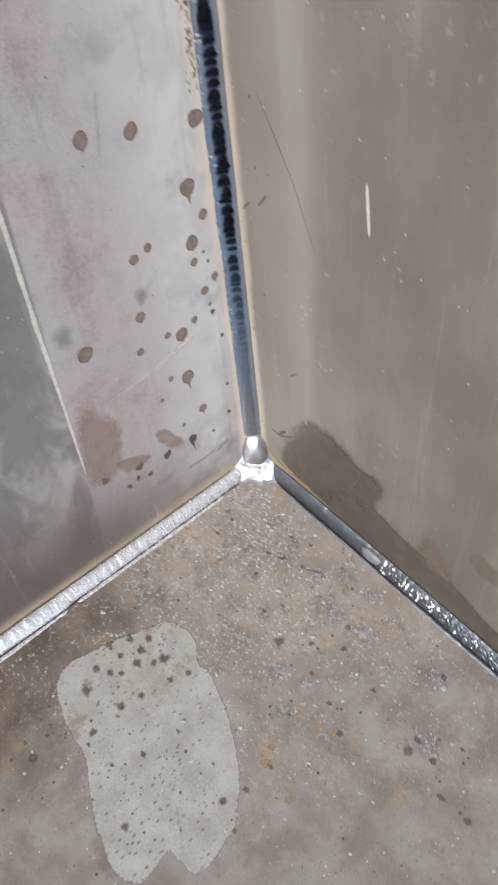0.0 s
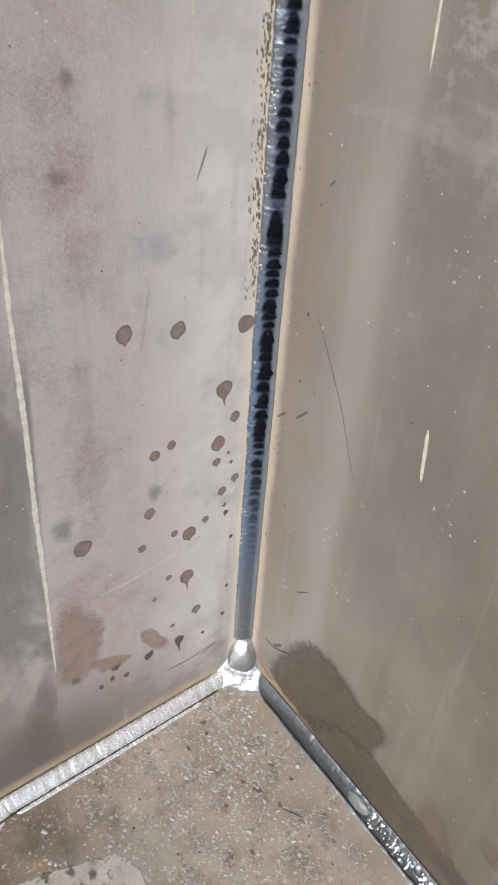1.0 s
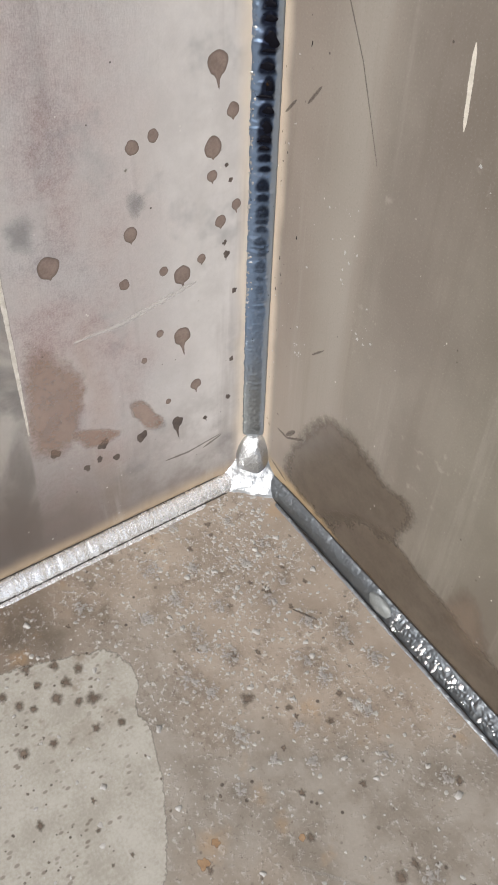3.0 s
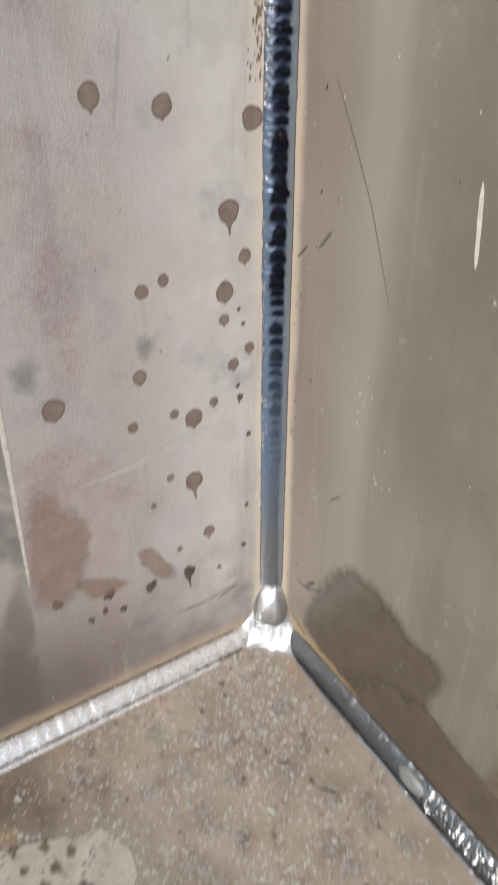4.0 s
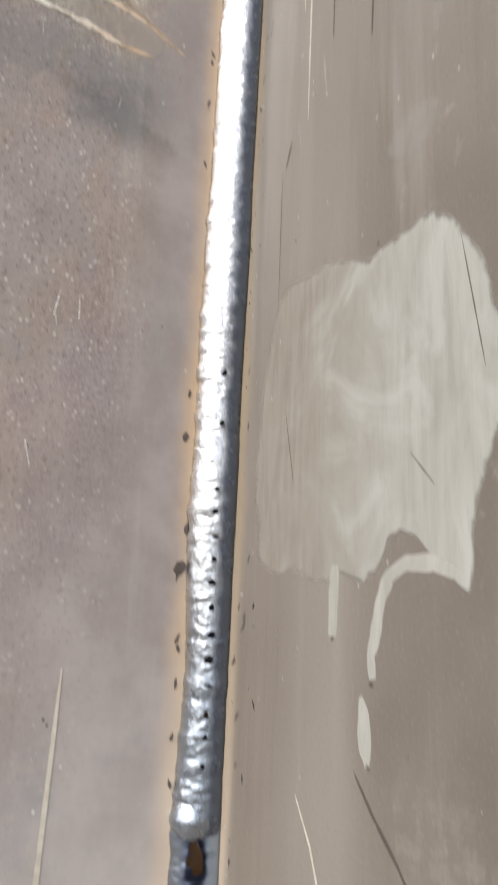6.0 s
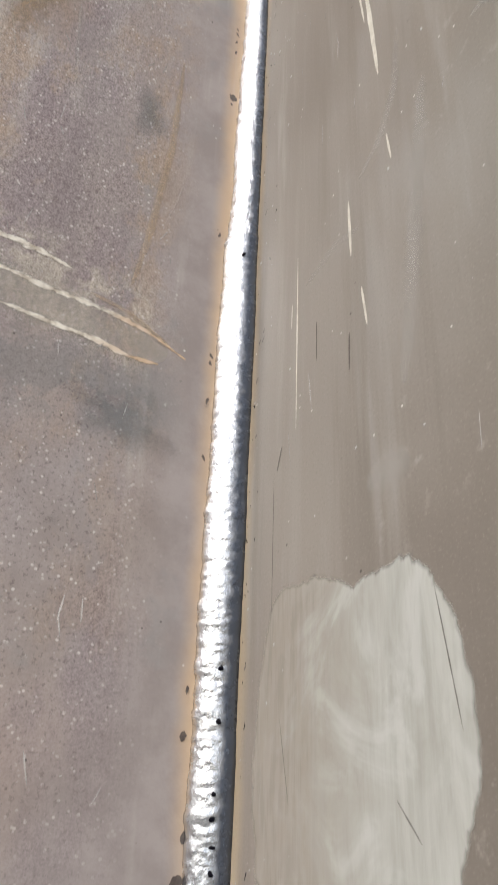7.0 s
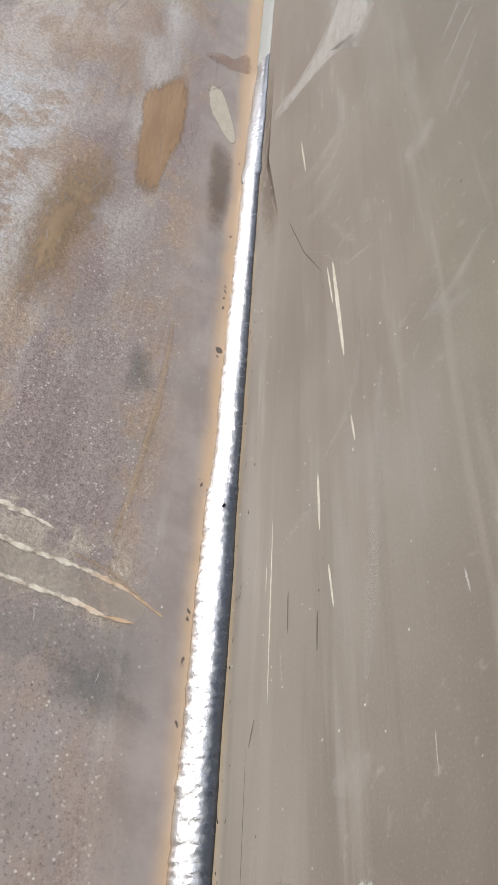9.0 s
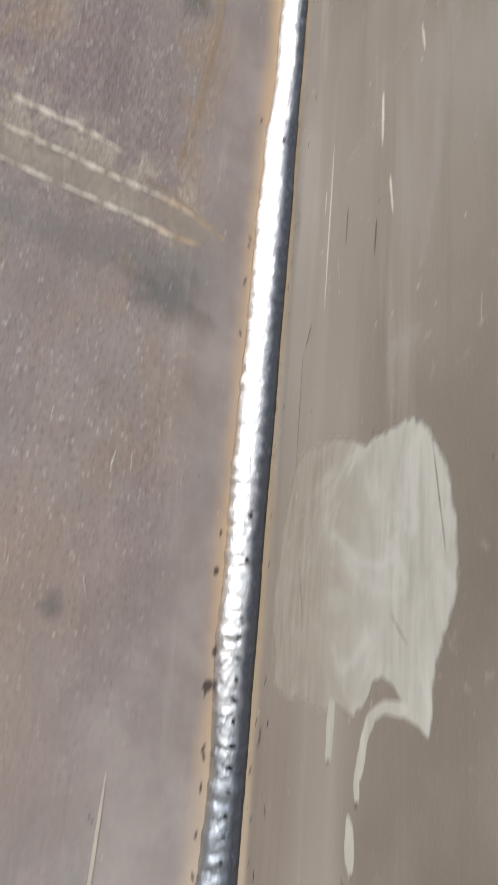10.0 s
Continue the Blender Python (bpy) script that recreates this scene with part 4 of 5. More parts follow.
for way, w in (
    ([(0.029, 0.285), (0.040, 0.268), (0.052, 0.248), (0.066, 0.216)], 0.0008), ([(0.062, 0.483), (0.068, 0.476), (0.075, 0.469), (0.080, 0.463)], 0.0013),
    ([(0.024, 0.224), (0.0315, 0.233)], 0.0020), ([(0.0105, 0.216), (0.017, 0.223)], 0.0017), ([(0.028, 0.338), (0.031, 0.341)], 0.0013),
    ([(0.047, 0.895), (0.062, 0.850), (0.076, 0.820)], 0.0008), ([(0.051, 0.668), (0.0512, 0.683)], 0.0009), ([(0.0265, 0.594), (0.0262, 0.640)], 0.0005),
    ([(0.032, 0.566), (0.037, 0.545)], 0.0005), ([(0.080, 0.544), (0.087, 0.536)], 0.0006), ([(0.096, 0.585), (0.101, 0.555)], 0.0005),
    ([(0.068, 0.655), (0.0685, 0.668)], 0.0011), ([(0.028, 0.640), (0.031, 0.648)], 0.0013), 
    ([(0.0270, 0.0490), (0.0340, 0.0580)], 0.0040),
    ([(0.0190, 0.0480), (0.0280, 0.0480), (0.0420, 0.0580)], 0.0022),
    ([(0.0160, 0.0200), (0.0300, 0.0150)], 0.0022),
    ([(0.0410, 0.1140), (0.0490, 0.1220)], 0.0014),

    ([(0.040, 0.413), (0.043, 0.420)], 0.0012), ([(0.0465, 0.412), (0.048, 0.421)], 0.0010),
):
    stroke("dark_scratch", RIGHT, way, w, M_HAIR, HAIR, "scratch", w * 1e4, "dark scratches on the taupe plate")

# ---- the mauve plate's marks ----
for i, (u, v, r, tail) in enumerate((
    (-0.075, 0.282, 0.0042, 0.002), (-0.050, 0.276, 0.0042, 0.001), (-0.0145, 0.268, 0.0048, 0), (-0.025, 0.236, 0.0050, 0.006), (-0.018, 0.217, 0.0031, 0.001), (-0.0275, 0.204, 0.0045, 0.001),
    (-0.054, 0.215, 0.0027, 0), (-0.063, 0.2125, 0.0031, 0), (-0.028, 0.192, 0.0027, 0.001), (-0.024, 0.170, 0.0030, 0.001), (-0.016, 0.176, 0.0026, 0.002), (-0.067, 0.177, 0.0034, 0.001),
    (-0.034, 0.155, 0.0024, 0.001), (-0.044, 0.150, 0.0047, 0.002), (-0.053, 0.155, 0.0023, 0), (-0.103, 0.174, 0.0052, 0.001), (-0.072, 0.155, 0.0027, 0), (-0.0455, 0.117, 0.0050, 0.008),
    (-0.057, 0.123, 0.0021, 0), (-0.066, 0.111, 0.0017, 0), (-0.039, 0.084, 0.0033, 0.003), (-0.055, 0.080, 0.0017, 0),
)):
    coat("rust_spot", LEFT, blob(u, v, r * 0.92, r, i, 0.15, 0.0, tail), M_SPOT, "round brown rust spot with a darker rim on steel", "rust spot", group="rust spots on the mauve plate")
for i, (u, v, r, tail) in enumerate((
    (-0.051, 0.063, 0.0040, 0.008), (-0.071, 0.064, 0.0034, 0), (-0.092, 0.070, 0.0032, 0), (-0.086, 0.0575, 0.0024, 0), (-0.116, 0.077, 0.0030, 0), (-0.102, 0.059, 0.0022, 0), (-0.095, 0.061, 0.0020, 0),
    (-0.021, 0.153, 0.0020, 0.003), (-0.022, 0.159, 0.0013, 0), (-0.0165, 0.132, 0.0017, 0), (-0.019, 0.188, 0.0013, 0), (-0.021, 0.195, 0.0011, 0), (-0.018, 0.091, 0.0016, 0), (-0.020, 0.066, 0.0018, 0),
    (-0.034, 0.058, 0.0015, 0.003), (-0.0105, 0.5385, 0.0019, 0), (-0.0125, 0.527, 0.0021, 0.002), (-0.0135, 0.564, 0.0013, 0), (-0.0115, 0.838, 0.0022, 0),
)):
    coat("dark_spot", LEFT, blob(u, v, r * 0.8, r, i + 50, 0.5, 0.3 * math.sin(i * 5), tail), M_DARKSPOT, "small dark rust speck on the steel plate", "rust spot", group="dark specks on the mauve plate")
FILM = "thin brownish rust film low on the steel plate"
coat("rust_film", LEFT, ragged([(-0.120, 0.146), (-0.106, 0.136), (-0.094, 0.121), (-0.096, 0.102), (-0.100, 0.088), (-0.104, 0.076), (-0.116, 0.069), (-0.128, 0.077), (-0.128, 0.101)], 0.002, 3), M_RUSTFILM, FILM, "rust stain")
coat("rust_film", LEFT, ragged([(-0.106, 0.086), (-0.091, 0.081), (-0.079, 0.072), (-0.090, 0.069), (-0.104, 0.073)], 0.0012, 5), M_RUSTFILM, FILM, "rust stain")
coat("rust_film", LEFT, ragged([(-0.077, 0.092), (-0.068, 0.088), (-0.057, 0.069), (-0.0565, 0.062), (-0.068, 0.066), (-0.073, 0.075), (-0.076, 0.082)], 0.0012, 6), M_RUSTFILM, FILM, "rust stain")
for way, w in (
    ([(-0.0360, 0.0360), (-0.0240, 0.0400)], 0.0022),
    ([(-0.0590, 0.0390), (-0.0450, 0.0380), (-0.0240, 0.0410)], 0.0016),
):
    stroke("smoke_streak", LEFT, way, w, M_HAZE, "smoky brown streak beside the corner weld", "stain", w * 1e4, "smoky streaks in the corner")
stroke("scribed_line", LEFT, [(-0.1175, 0.345), (-0.1195, 0.305), (-0.1205, 0.254), (-0.1225, 0.205), (-0.1235, 0.160), (-0.1258, 0.094)], 0.0031, M_LINE, "long pale scribed line in the steel plate", "scratch", 3)
stroke("scratch", LEFT, [(-0.042, 0.500), (-0.043, 0.440), (-0.044, 0.371)], 0.0017, M_SCRATCH, "long pale straight scratch in the steel plate", "scratch", 8)
stroke("scratch", LEFT, [(-0.098, 0.135), (-0.075, 0.136), (-0.052, 0.141), (-0.037, 0.144)], 0.0042, M_SCUFF, "faint pale scratch between the rust spots", "scratch", 9)
stroke("scratch", LEFT, [(-0.0415, 0.338), (-0.037, 0.350)], 0.0013, M_HAIR, "short dark scratch in the steel plate", "scratch", 10)
stroke("scratch", LEFT, [(-0.068, 0.270), (-0.063, 0.300)], 0.0025, M_RUB, "faint pale scratch in the steel plate", "scratch", 9)
coat("bare_fleck", LEFT, blob(-0.057, 0.425, 0.0014, 0.0032, 5), M_SCRATCH, "small bare bright fleck in the scale", "scratch")
for u, v, ru, rv, a in ((-0.061, 0.620, 0.0035, 0.0020, 0.5), (-0.060, 0.611, 0.0022, 0.0012, 0.5), (-0.0135, 0.6745, 0.0012, 0.0015, 0), (-0.024, 0.681, 0.0008, 0.0009, 0)):
    coat("bare_fleck", LEFT, blob(u, v, ru, rv, u * 700, 0.7, a), M_RUB, "small bare bright fleck in the scale", "scratch", group="bare flecks")
SCRAPE = "chalky orange-white scrape across the steel plate"
stroke("scrape", LEFT, [(-0.150, 0.705), (-0.100, 0.699), (-0.060, 0.695), (-0.030, 0.690)], 0.0300, M_SMEAR, "faint pale scrape across the steel plate", "scrape", 23)
stroke("scrape", LEFT, [(-0.150, 0.712), (-0.112, 0.706), (-0.088, 0.7035), (-0.076, 0.7015), (-0.061, 0.701), (-0.046, 0.699), (-0.035, 0.696), (-0.023, 0.6905)], 0.0040, M_CHALK, SCRAPE, "scrape", 21)
stroke("scrape", LEFT, [(-0.150, 0.698), (-0.110, 0.692), (-0.085, 0.6895), (-0.069, 0.688), (-0.055, 0.687), (-0.044, 0.6845), (-0.033, 0.685)], 0.0038, M_CHALK, SCRAPE, "scrape", 22)
stroke("scrape", LEFT, [(-0.150, 0.724), (-0.100, 0.7175), (-0.081, 0.716), (-0.068, 0.713)], 0.0050, M_CHALK, "broken chalky scrape across the steel plate", "scrape", 25)
stroke("scrape", LEFT, [(-0.060, 0.7055), (-0.046, 0.7025), (-0.030, 0.6945)], 0.0034, M_TAN, "thin orange scrape across the steel plate", "scrape", 24)
coat("rust_patch", LEFT, ragged([(-0.079, 1.042), (-0.066, 1.076), (-0.054, 1.092), (-0.049, 1.076), (-0.047, 1.010), (-0.053, 0.976), (-0.058, 0.932), (-0.069, 0.928), (-0.074, 0.954), (-0.077, 1.000)], 0.002, 9), M_ORANGE,
     "brushed orange rust patch high on the steel plate", "rust stain")
coat("rust_patch", LEFT, ragged([(-0.104, 0.955), (-0.086, 0.972), (-0.073, 0.948), (-0.080, 0.905), (-0.088, 0.860), (-0.096, 0.810), (-0.116, 0.800), (-0.122, 0.858), (-0.114, 0.910)], 0.006, 10), M_BROWN,
     "blurred brown rust patch high on the steel plate", "rust stain")
coat("paint_patch", LEFT, ragged([(-0.037, 1.090), (-0.028, 1.092), (-0.018, 1.060), (-0.014, 1.035), (-0.020, 1.032), (-0.034, 1.060)], 0.0008, 11), M_DAB,
     "small oval off-white paint dab beside the weld", "paint patch")
coat("rust_film", LEFT, ragged([(-0.045, 1.128), (-0.034, 1.148), (-0.022, 1.150), (-0.010, 1.170), (-0.006, 1.140), (-0.014, 1.132), (-0.024, 1.128)], 0.0012, 12), M_RUSTFILM,
     "small brown rust crescent beside the weld", "rust stain")
coat("oil_stain", LEFT, ragged([(-0.030, 1.030), (-0.016, 1.030), (-0.012, 1.000), (-0.014, 0.930), (-0.024, 0.915), (-0.031, 0.960)], 0.0012, 13), M_HAZE,
     "faint brown wet streak beside the upright weld", "oil stain")
coat("paint_patch", LEFT, blob(-0.042, 1.19, 0.014, 0.020, 15, 0.6, 0.6), M_RUB, "thin pale wipe high on the steel plate", "paint patch")
stroke("rust_run", LEFT, [(-0.036, 0.845), (-0.037, 0.790), (-0.042, 0.740), (-0.046, 0.715)], 0.0050, M_TAN, "narrow orange rust run down the steel plate", "rust stain", 31)
coat("smudge", LEFT, blob(-0.045, 0.660, 0.024, 0.016, 16, 0.6), M_COOL, "blue-grey smudge on the steel plate", "smudge")
coat("smudge", LEFT, blob(-0.048, 0.805, 0.010, 0.022, 17, 0.6), M_COOL, "blue-grey smudge on the steel plate", "smudge")
for u, v, r in ((-0.097, 0.350, 0.005), (-0.066, 0.545, 0.005), (-0.064, 0.190, 0.006), (-0.112, 0.19, 0.009), (-0.090, 0.380, 0.004)):
    coat("smudge", LEFT, blob(u, v, r, r * 1.2, u * 300, 0.5), M_COOL, "small blue-grey smudge on the steel plate", "smudge", group="small smudges")

for i in range(20):
    h = 0.40 + 0.62 * (i + 1.6 * math.sin(i * 7.3)) / 20
    u = -float(np.interp(h, HEIGHTS, TOE_LEFT)) - 0.0012 - 0.002 * abs(math.sin(i * 3.1))
    coat("toe_speck", LEFT, blob(u, h, 0.0005, 0.0008 + 0.0006 * abs(math.sin(i * 1.7)), i + 300, 0.6, 0.5 * math.sin(i)), M_DARKSPOT, "tiny dark burn speck beside the weld", "rust spot", group="burn specks beside the weld")
    u = float(np.interp(h, HEIGHTS, TOE_RIGHT)) + 0.0015 + 0.006 * abs(math.sin(i * 5.3))
    coat("toe_speck", RIGHT, blob(u, h + 0.006, 0.0004, 0.0007 + 0.0008 * abs(math.sin(i * 2.7)), i + 400, 0.6, -0.6), M_DARKSPOT, "tiny dark burn speck beside the weld", "rust spot", group="burn specks beside the weld")

rng = random.Random(3)
for i in range(22):
    u, v = -rng.uniform(0.03, 0.15), rng.uniform(0.74, 1.14)
    du, dv = rng.uniform(-0.012, 0.012), rng.uniform(0.02, 0.06)
    stroke("rub_mark", LEFT, [(u, v), (u + du * 0.6, v + dv * 0.5), (u + du, v + dv)], rng.uniform(0.0008, 0.003), M_RUB, "fine pale scratch high on the mauve plate", "scratch", i, "fine scratches on the mauve plate")

for i in range(44):
    u, v = rng.uniform(0.030, 0.175), rng.uniform(0.60, 1.02)
    lean, tall = rng.uniform(-0.002, 0.002), rng.uniform(0.003, 0.014)
    stroke("scratch", RIGHT, [(u, v), (u + lean, v + tall)], rng.uniform(0.0005, 0.0011), M_SCUFF, "tiny pale nick high in the taupe plate", "scratch", i, "nicks high in the taupe plate", 4)
for i in range(40):
    u, v = -rng.uniform(0.030, 0.125), rng.uniform(0.50, 0.98)
    lean, tall = rng.uniform(-0.003, 0.003), rng.uniform(0.002, 0.010)
    stroke("scratch", LEFT, [(u, v), (u + lean, v + tall)], rng.uniform(0.0005, 0.0012), M_SCUFF, "tiny bright nick in the mill scale", "scratch", i + 60, "nicks in the mill scale", 4)

# ---- the base plate's marks ----
coat("paint_patch", FLOOR, ragged([(0.043, -0.200), (0.046, -0.170), (0.054, -0.146), (0.060, -0.130), (0.072, -0.123), (0.084, -0.124), (0.096, -0.131), (0.111, -0.131), (0.142, -0.142),
    (0.170, -0.159), (0.185, -0.178), (0.189, -0.203), (0.178, -0.207), (0.170, -0.210), (0.172, -0.230), (0.155, -0.236), (0.124, -0.228), (0.098, -0.216), (0.070, -0.213)], 0.0012, 21),
    M_FLOORPAINT, "dusty off-white paint patch on the base plate", "paint patch")
for i, (u, v, r) in enumerate((
    (0.065, -0.193, 0.0040), (0.057, -0.181, 0.0028), (0.065, -0.176, 0.0028), (0.055, -0.154, 0.0032), (0.066, -0.153, 0.0034), (0.080, -0.146, 0.0042), (0.070, -0.171, 0.0026), (0.090, -0.170, 0.0026),
    (0.087, -0.183, 0.0034), (0.098, -0.140, 0.0024), (0.089, -0.204, 0.0030), (0.063, -0.145, 0.0032), (0.119, -0.189, 0.0024), (0.144, -0.219, 0.0028), (0.169, -0.171, 0.0028), (0.071, -0.160, 0.0038),
    (0.078, -0.152, 0.0026), (0.060, -0.165, 0.0026), (0.050, -0.166, 0.0030), (0.094, -0.151, 0.0024), (0.112, -0.206, 0.0016), (0.134, -0.170, 0.0014),
)):
    coat("rust_spot", FLOOR, blob(u, v, r * 1.2, r * 1.1, i + 80, 0.5), M_DUSTSPOT, "brown rust speck on the dusty base plate", "rust spot", group="rust specks on the base plate")
for i, (u, v, r) in enumerate(((0.217, -0.077, 0.004), (0.120, -0.086, 0.005), (0.078, -0.238, 0.004), (0.230, -0.071, 0.003), (0.262, -0.081, 0.003), (0.150, -0.060, 0.003), (0.202, -0.030, 0.003), (0.185, -0.098, 0.003))):
    coat("rust_spot", FLOOR, blob(u, v, r, r * 0.9, i + 120, 0.5), M_DUSTSPOT, "brown rust speck on the dusty base plate", "rust spot", group="rust specks on the base plate")
for i, (u, v, r) in enumerate(((0.192, -0.144, 0.0022), (0.183, -0.101, 0.0018), (0.169, -0.140, 0.003), (0.165, -0.132, 0.0022))):
    coat("rust_spot", FLOOR, blob(u, v, r, r * 0.9, i + 140, 0.6), M_ORANGE, "small orange rust speck on the base plate", "rust spot", group="orange specks on the base plate")
stroke("scratch", FLOOR, [(0.190, -0.110), (0.215, -0.088)], 0.0030, M_RUB, "faint pale scratch in the base plate", "scratch", 4)
stroke("scratch", FLOOR, [(0.092, -0.040), (0.104, -0.033)], 0.0018, M_HAIR, "short dark scratch in the base plate", "scratch", 5)


for i in range(60):
    u, v = rng.uniform(0.055, 0.165), rng.uniform(-0.225, -0.135)
    rr = 0.0005 + 0.0009 * ((i * 0.277) % 1) ** 2
    coat("rust_spot", FLOOR, blob(u, v, rr, rr * 0.9, i + 500, 0.6), M_DUSTSPOT, "brown rust speck on the dusty base plate", "rust spot", group="rust specks on the base plate")


for i in range(46):
    far, a = rng.uniform(0.05, 0.27), radians(rng.uniform(-80, -12))
    rr = rng.uniform(0.0010, 0.0030)
    coat("dirt_spot", FLOOR, blob(far * math.cos(a), far * math.sin(a), rr, rr * 0.8, i + 600, 0.9), M_DUSTSPOT, "small dark dirt crust on the base plate", "dirt spot", group="dirt crusts on the base plate")


# ---- spatter ----
def dome(r, h, seed, n=9):
    """Rings of a flattened drop, as vertices and faces, around the origin on z = 0."""
    verts, faces = [], []
    for k, t in ((1.0, -0.05), (0.85, 0.5), (0.5, 0.9)):
        for i in range(n):
            a = 2 * math.pi * i / n
            q = k * r * (1 + 1.0 * noise.noise((math.cos(a) * 1.3, math.sin(a) * 1.1, seed)))
            verts.append(Vector((q * math.cos(a), q * math.sin(a), t * h)))
    verts.append(Vector((0, 0, h)))
    for j in range(2):
        faces += [(j * n + i, j * n + (i + 1) % n, (j + 1) * n + (i + 1) % n, (j + 1) * n + i) for i in range(n)]
    faces += [(2 * n + i, 2 * n + (i + 1) % n, 3 * n) for i in range(n)]
    return verts, faces


drops = [solid("spatter_drop", *dome(1.0, 0.45, s * 1.9), M_CRUMB) for s in range(5)]
rng = random.Random(11)
for i in range(70):
    far = 0.025 + 0.20 * rng.random() ** 0.8
    a = radians(rng.uniform(-82, -8))
    if i % 3 == 0:
        far, a = rng.uniform(0.03, 0.12), radians(rng.uniform(-62, -22))
    u, v, r = far * math.cos(a), far * math.sin(a), rng.uniform(0.0007, 0.0019)
    ob = tagged(new("spatter_drop", drops[i % 5]), "small silver weld spatter drop on the base plate", "weld spatter", "spatter drops on the base plate")
    ob.matrix_world = Matrix.Translation((u, v, 0)) @ Matrix.Rotation(rng.uniform(0, 6), 4, "Z") @ Matrix.Diagonal((r, r * rng.uniform(0.7, 1.1), r, 1))


def scatter(name, places, material, label):
    """Countless crumbs in one mesh; places are (matrix, radius)."""
    verts, faces = [], []
    for i, (m, r) in enumerate(places):
        v, f = dome(r, r * 0.22, i * 0.77, 7)
        k = len(verts)
        verts += [m @ p for p in v]
        faces += [tuple(a + k for a in g) for g in f]
    return tagged(new(name, solid(name, verts, faces, material)), label, "weld spatter", kind="stuff")


ON_LEFT, ON_RIGHT = Matrix.Rotation(radians(90), 4, "Y"), Matrix.Rotation(radians(90), 4, "X")
# crusts of fused spatter in patches of dark dirt
crumbs = []
CRUSTS = ((0.0430, -0.0690), (0.0710, -0.0700), (0.0810, -0.0460), (0.1010, -0.0360), (0.0970, -0.0800), (0.0960, -0.1050), (0.1190, -0.0510), (0.0770, -0.0890), (0.0860, -0.0890), (0.0550, -0.0860), (0.0570, -0.1050), (0.0130, -0.0640), (0.0330, -0.1300), (0.1500, -0.0920), (0.1530, -0.1120), (0.1550, -0.0420), (0.1980, -0.0340), (0.2240, -0.0660), (0.1490, -0.0450), (0.1760, -0.0490), (0.1600, -0.0780), (0.0510, -0.0300), (0.0260, -0.0360), (0.0550, -0.0440), (0.0760, -0.0340), (0.1170, -0.0250), (0.1360, -0.0220), (0.1310, -0.0490), (0.0310, -0.0890), (0.1070, -0.0990), (0.1430, -0.0740), (0.1320, -0.0990))
for i, (u, v) in enumerate(CRUSTS):
    wide = 0.0035 + 0.0050 * rng.random()
    coat("dirt_spot", FLOOR, blob(u, v, wide * 1.3, wide * 1.1, i + 700, 0.4, i), M_DIRT, "dark dirt around fused spatter on the base plate", "dirt spot", group="dirt crusts on the base plate")
    for j in range(rng.randrange(30, 70)):
        a, d = rng.uniform(0, 6.3), abs(rng.gauss(0, wide * 0.55))
        m = Matrix.Translation((u + d * math.cos(a), v + d * math.sin(a) * 0.8, 0)) @ Matrix.Rotation(rng.uniform(0, 6), 4, "Z") @ Matrix.Diagonal((1.2, 0.8, 0.7, 1))
        crumbs.append((m, 0.0003 + 0.0009 * rng.random() ** 2))
for i in range(1500):
    far, a = 0.02 + 0.30 * rng.random() ** 1.3, radians(rng.uniform(-86, -4))
    if rng.random() < 0.45:
        far, a = rng.gauss(0.085, 0.035), radians(rng.gauss(-42, 16))
    u, v = far * math.cos(a), far * math.sin(a)
    if u > 0.012 and v < -0.010:
        crumbs.append((Matrix.Translation((u, v, 0)) @ Matrix.Diagonal((1, rng.uniform(0.6, 1.2), 1, 1)), 0.0003 + 0.0009 * rng.random() ** 2.5))
scatter("fine_spatter", crumbs, M_CRUMB, "fine silver weld spatter strewn over the base plate")
beads = []
for i in range(260):
    z = rng.uniform(0.280, 0.412)
    u = -0.0105 - abs(rng.gauss(0, 0.0022))
    beads.append((Matrix.Translation((0, u, z)) @ ON_LEFT @ Matrix.Diagonal((rng.uniform(1.2, 2.6), 0.7, 1, 1)), rng.uniform(0.0003, 0.0007)))
scatter("toe_spatter", beads, M_FLECK, "fine spatter beads along the weld's toe")
pins = []
for i in range(130):
    u, z = 0.012 + 0.26 * rng.random(), 0.03 + 1.1 * rng.random()
    pins.append((Matrix.Translation((u, 0, z)) @ ON_RIGHT, 0.0002 + 0.0004 * rng.random() ** 3))
for i in range(90):
    u, z = 0.0095 + 0.030 * rng.random() ** 2, 0.03 + 0.95 * rng.random()
    pins.append((Matrix.Translation((u, 0, z)) @ ON_RIGHT, 0.0002 + 0.0005 * rng.random() ** 2))
for u, v, wide in ((0.050, 0.185, 0.008), (0.056, 0.170, 0.006), (0.031, 0.110, 0.005), (0.072, 0.150, 0.006), (0.118, 0.235, 0.008), (0.094, 0.340, 0.010), (0.110, 0.330, 0.008)):
    for i in range(9):
        pins.append((Matrix.Translation((rng.gauss(u, wide * 0.6), 0, rng.gauss(v, wide))) @ ON_RIGHT, 0.0002 + 0.0005 * rng.random() ** 2))
scatter("plate_spatter", pins, M_CRUMB, "scattered tiny spatter beads on the taupe plate")
chips = []
for i in range(110):
    u, z = 0.009 + 0.018 * rng.random() ** 2, 0.03 + 0.95 * rng.random()
    chips.append((Matrix.Translation((u, 0, z)) @ ON_RIGHT @ Matrix.Rotation(rng.uniform(-0.6, 0.6), 4, "Z") @ Matrix.Diagonal((0.6, 2.0, 0.6, 1)), 0.0002 + 0.0004 * rng.random() ** 2))
scatter("burn_chips", chips, M_SLAG, "tiny dark burnt chips beside the upright weld")
pins = []
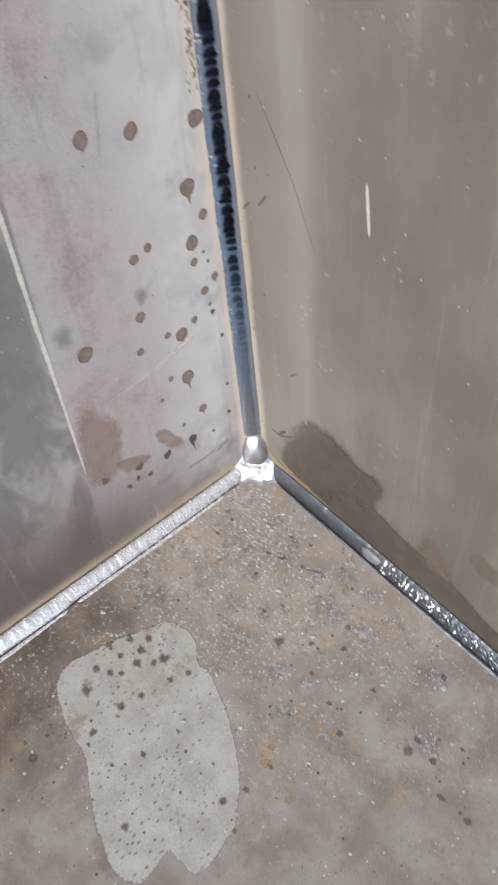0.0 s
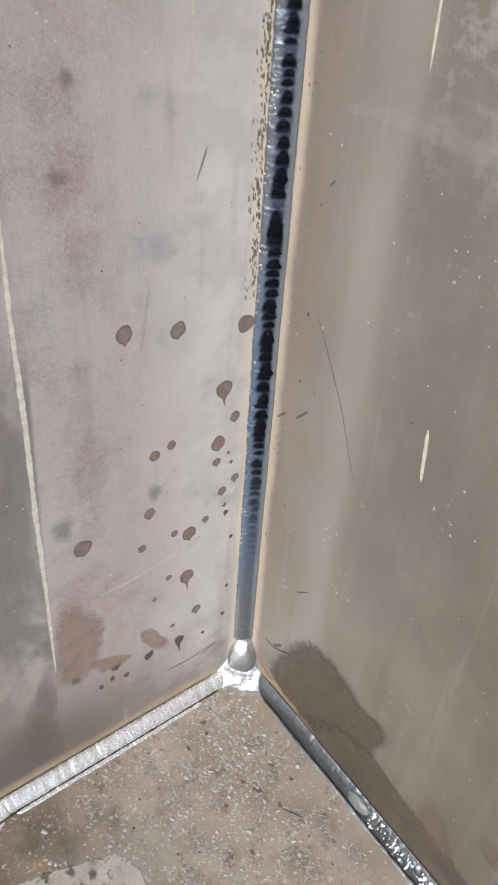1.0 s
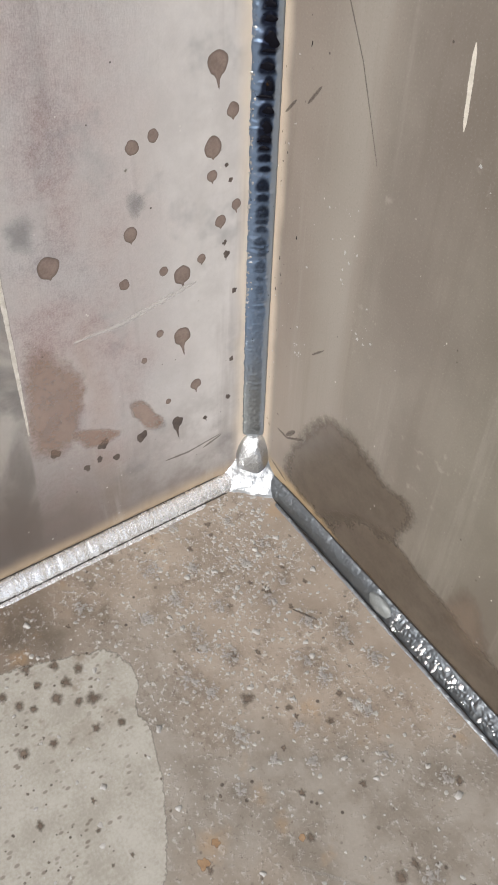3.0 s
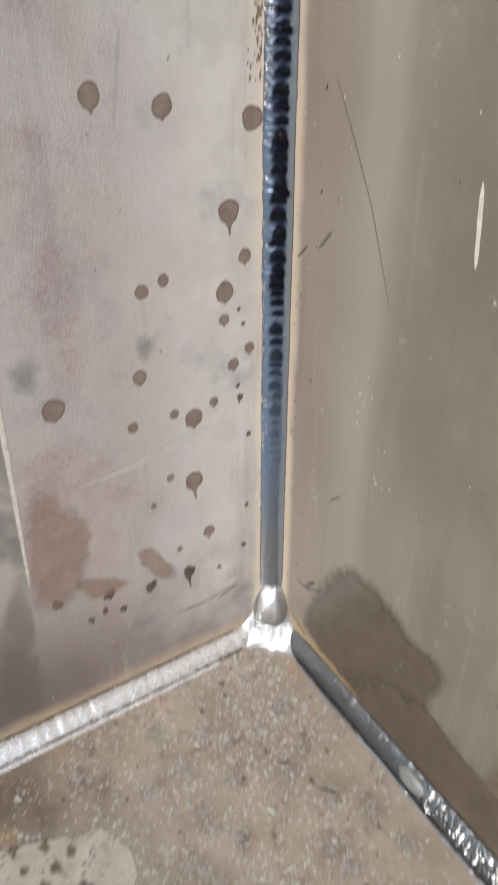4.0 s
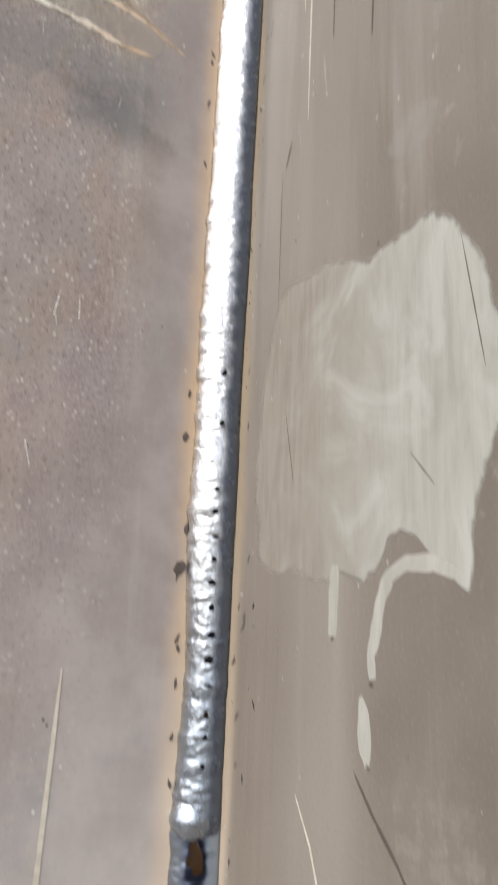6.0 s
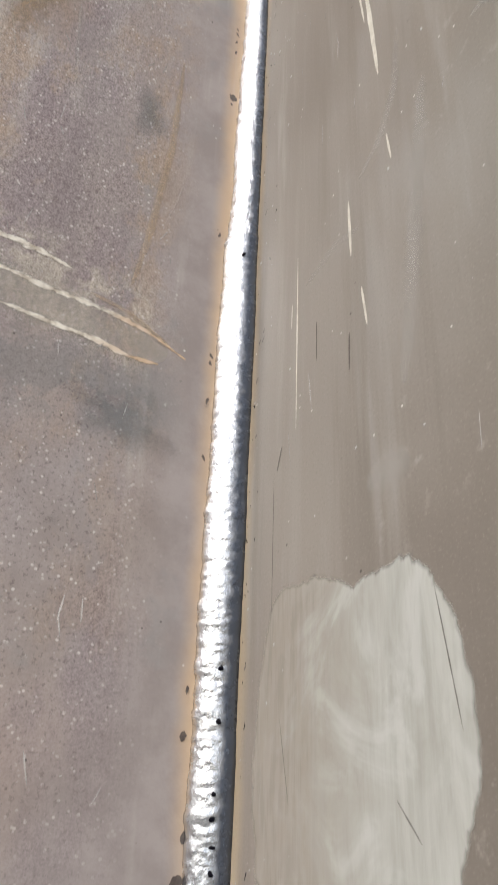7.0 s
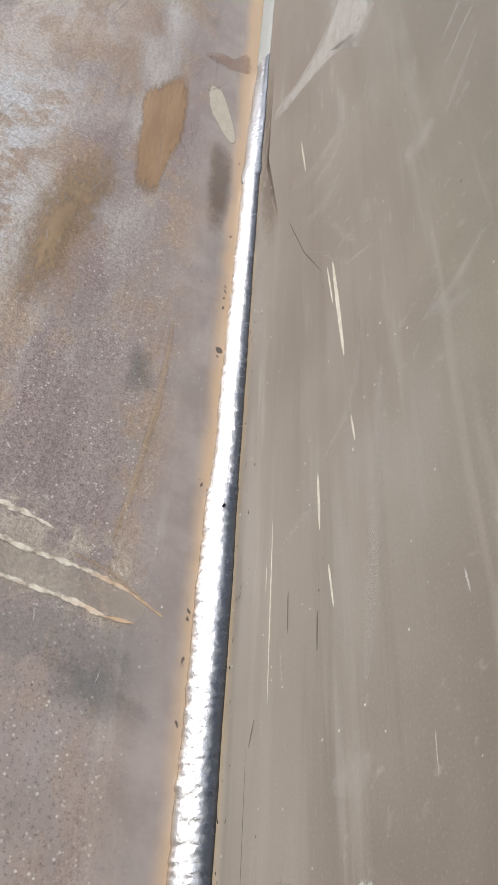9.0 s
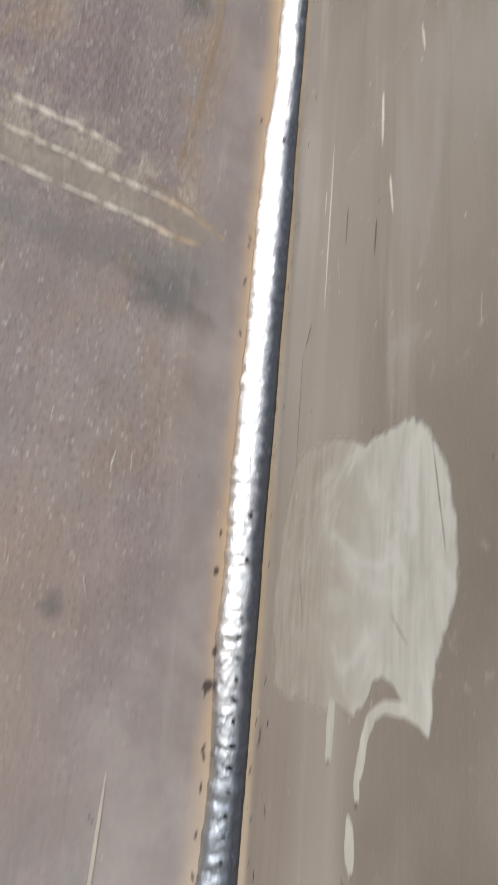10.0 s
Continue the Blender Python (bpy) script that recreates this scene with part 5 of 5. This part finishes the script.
for i in range(160):
    u, z = -0.02 - 0.25 * rng.random(), 0.03 + 1.1 * rng.random()
    pins.append((Matrix.Translation((0, u, z)) @ ON_LEFT, 0.0002 + 0.0005 * rng.random() ** 3))
scatter("plate_spatter", pins, M_DROP, "scattered tiny spatter beads on the mauve plate")
# glittering grains on the rough dark foot weld
grit = []
for i in range(120):
    s = 0.128 + 0.22 * rng.random() ** 1.5
    t = rng.uniform(0.25, 0.8)
    m = Matrix.Translation((s, -0.008 * t, 0.0125 * (1 - t) + 0.0006)) @ Matrix.Rotation(radians(35), 4, "X")
    grit.append((m @ Matrix.Diagonal((1, 1.6, 1.3, 1)), 0.0002 + 0.0008 * rng.random() ** 2))
scatter("weld_grit", grit, M_FOOT, "bright metal grains on the dark foot weld")

# ---- toe shadows painted as black undercut lines, and edges of the foot welds ----
for side, way, w in (
    (FLOOR, [(0.0088, -0.026), (0.0089, -0.100), (0.0090, -0.165), (0.0098, -0.176), (0.0099, -0.400)], 0.0015), (LEFT, [(-0.026, 0.0072), (-0.100, 0.0072), (-0.165, 0.0073), (-0.300, 0.0074), (-0.420, 0.0074)], 0.0013),
    (FLOOR, [(0.028, -0.0059), (0.120, -0.0060), (0.250, -0.0060), (0.420, -0.0060)], 0.0013), (RIGHT, [(0.028, 0.0112), (0.120, 0.0114), (0.250, 0.0116), (0.420, 0.0116)], 0.0014),
):
    stroke("undercut", side, way, w, M_TOE_SHADE, "thin black line painting the shade along the foot weld's toe", "weld undercut", w * 1e4, "undercut lines along the foot welds", 30, False)
bead("lower_edge", (0.0092, 0, -0.0004), DOWN_Y, UP, EAST, 0.0010, 0.0026, 0.040, 0.165, M_FOOT, foot_left, "thin bright edge of the weld", 0.0004, 0.0050, 0.0002, 41, swell=0.4, toe=0.0005)
bead("lower_edge", (0.0101, 0, -0.0004), DOWN_Y, UP, EAST, 0.0010, 0.0026, 0.172, 0.420, M_FOOT, foot_left, "thin bright edge of the weld", 0.0004, 0.0050, 0.0002, 42, swell=0.4, toe=0.0005)
bead("lower_edge", (0, -0.0062, -0.0004), EAST, UP, DOWN_Y, 0.0010, 0.0020, 0.030, 0.420, M_DULLFOOT, foot_right, "thin grey edge of the weld", 0.0004, 0.0050, 0.0002, 43, swell=0.4, toe=0.0005)
# glassy grains crusted along the upright weld's toe
grit = []
for i in range(520):
    z = 0.10 + 0.30 * rng.random()
    a, b = legs(z)
    t = 0.02 + 0.22 * abs(rng.gauss(0, 0.5))
    if noise.noise((z * 40, 3, 1)) + rng.uniform(-0.4, 0.4) > -0.1 and t < 0.3:
        c = Vector((b * t, -a * (1 - t), z)) + Vector((0.6, -0.8, 0)) * (0.0016 * (4 * t * (1 - t)) ** 0.75)
        grit.append((Matrix.Translation(c) @ Matrix.Rotation(radians(35), 4, "Z") @ ON_RIGHT @ Matrix.Rotation(rng.uniform(0, 6), 4, "Z") @ Matrix.Diagonal((1, 0.7, 1.3, 1)), 0.0003 + 0.0006 * rng.random() ** 2))
scatter("toe_grit", grit, M_DROP, "glittering grains crusted along the upright weld's toe")
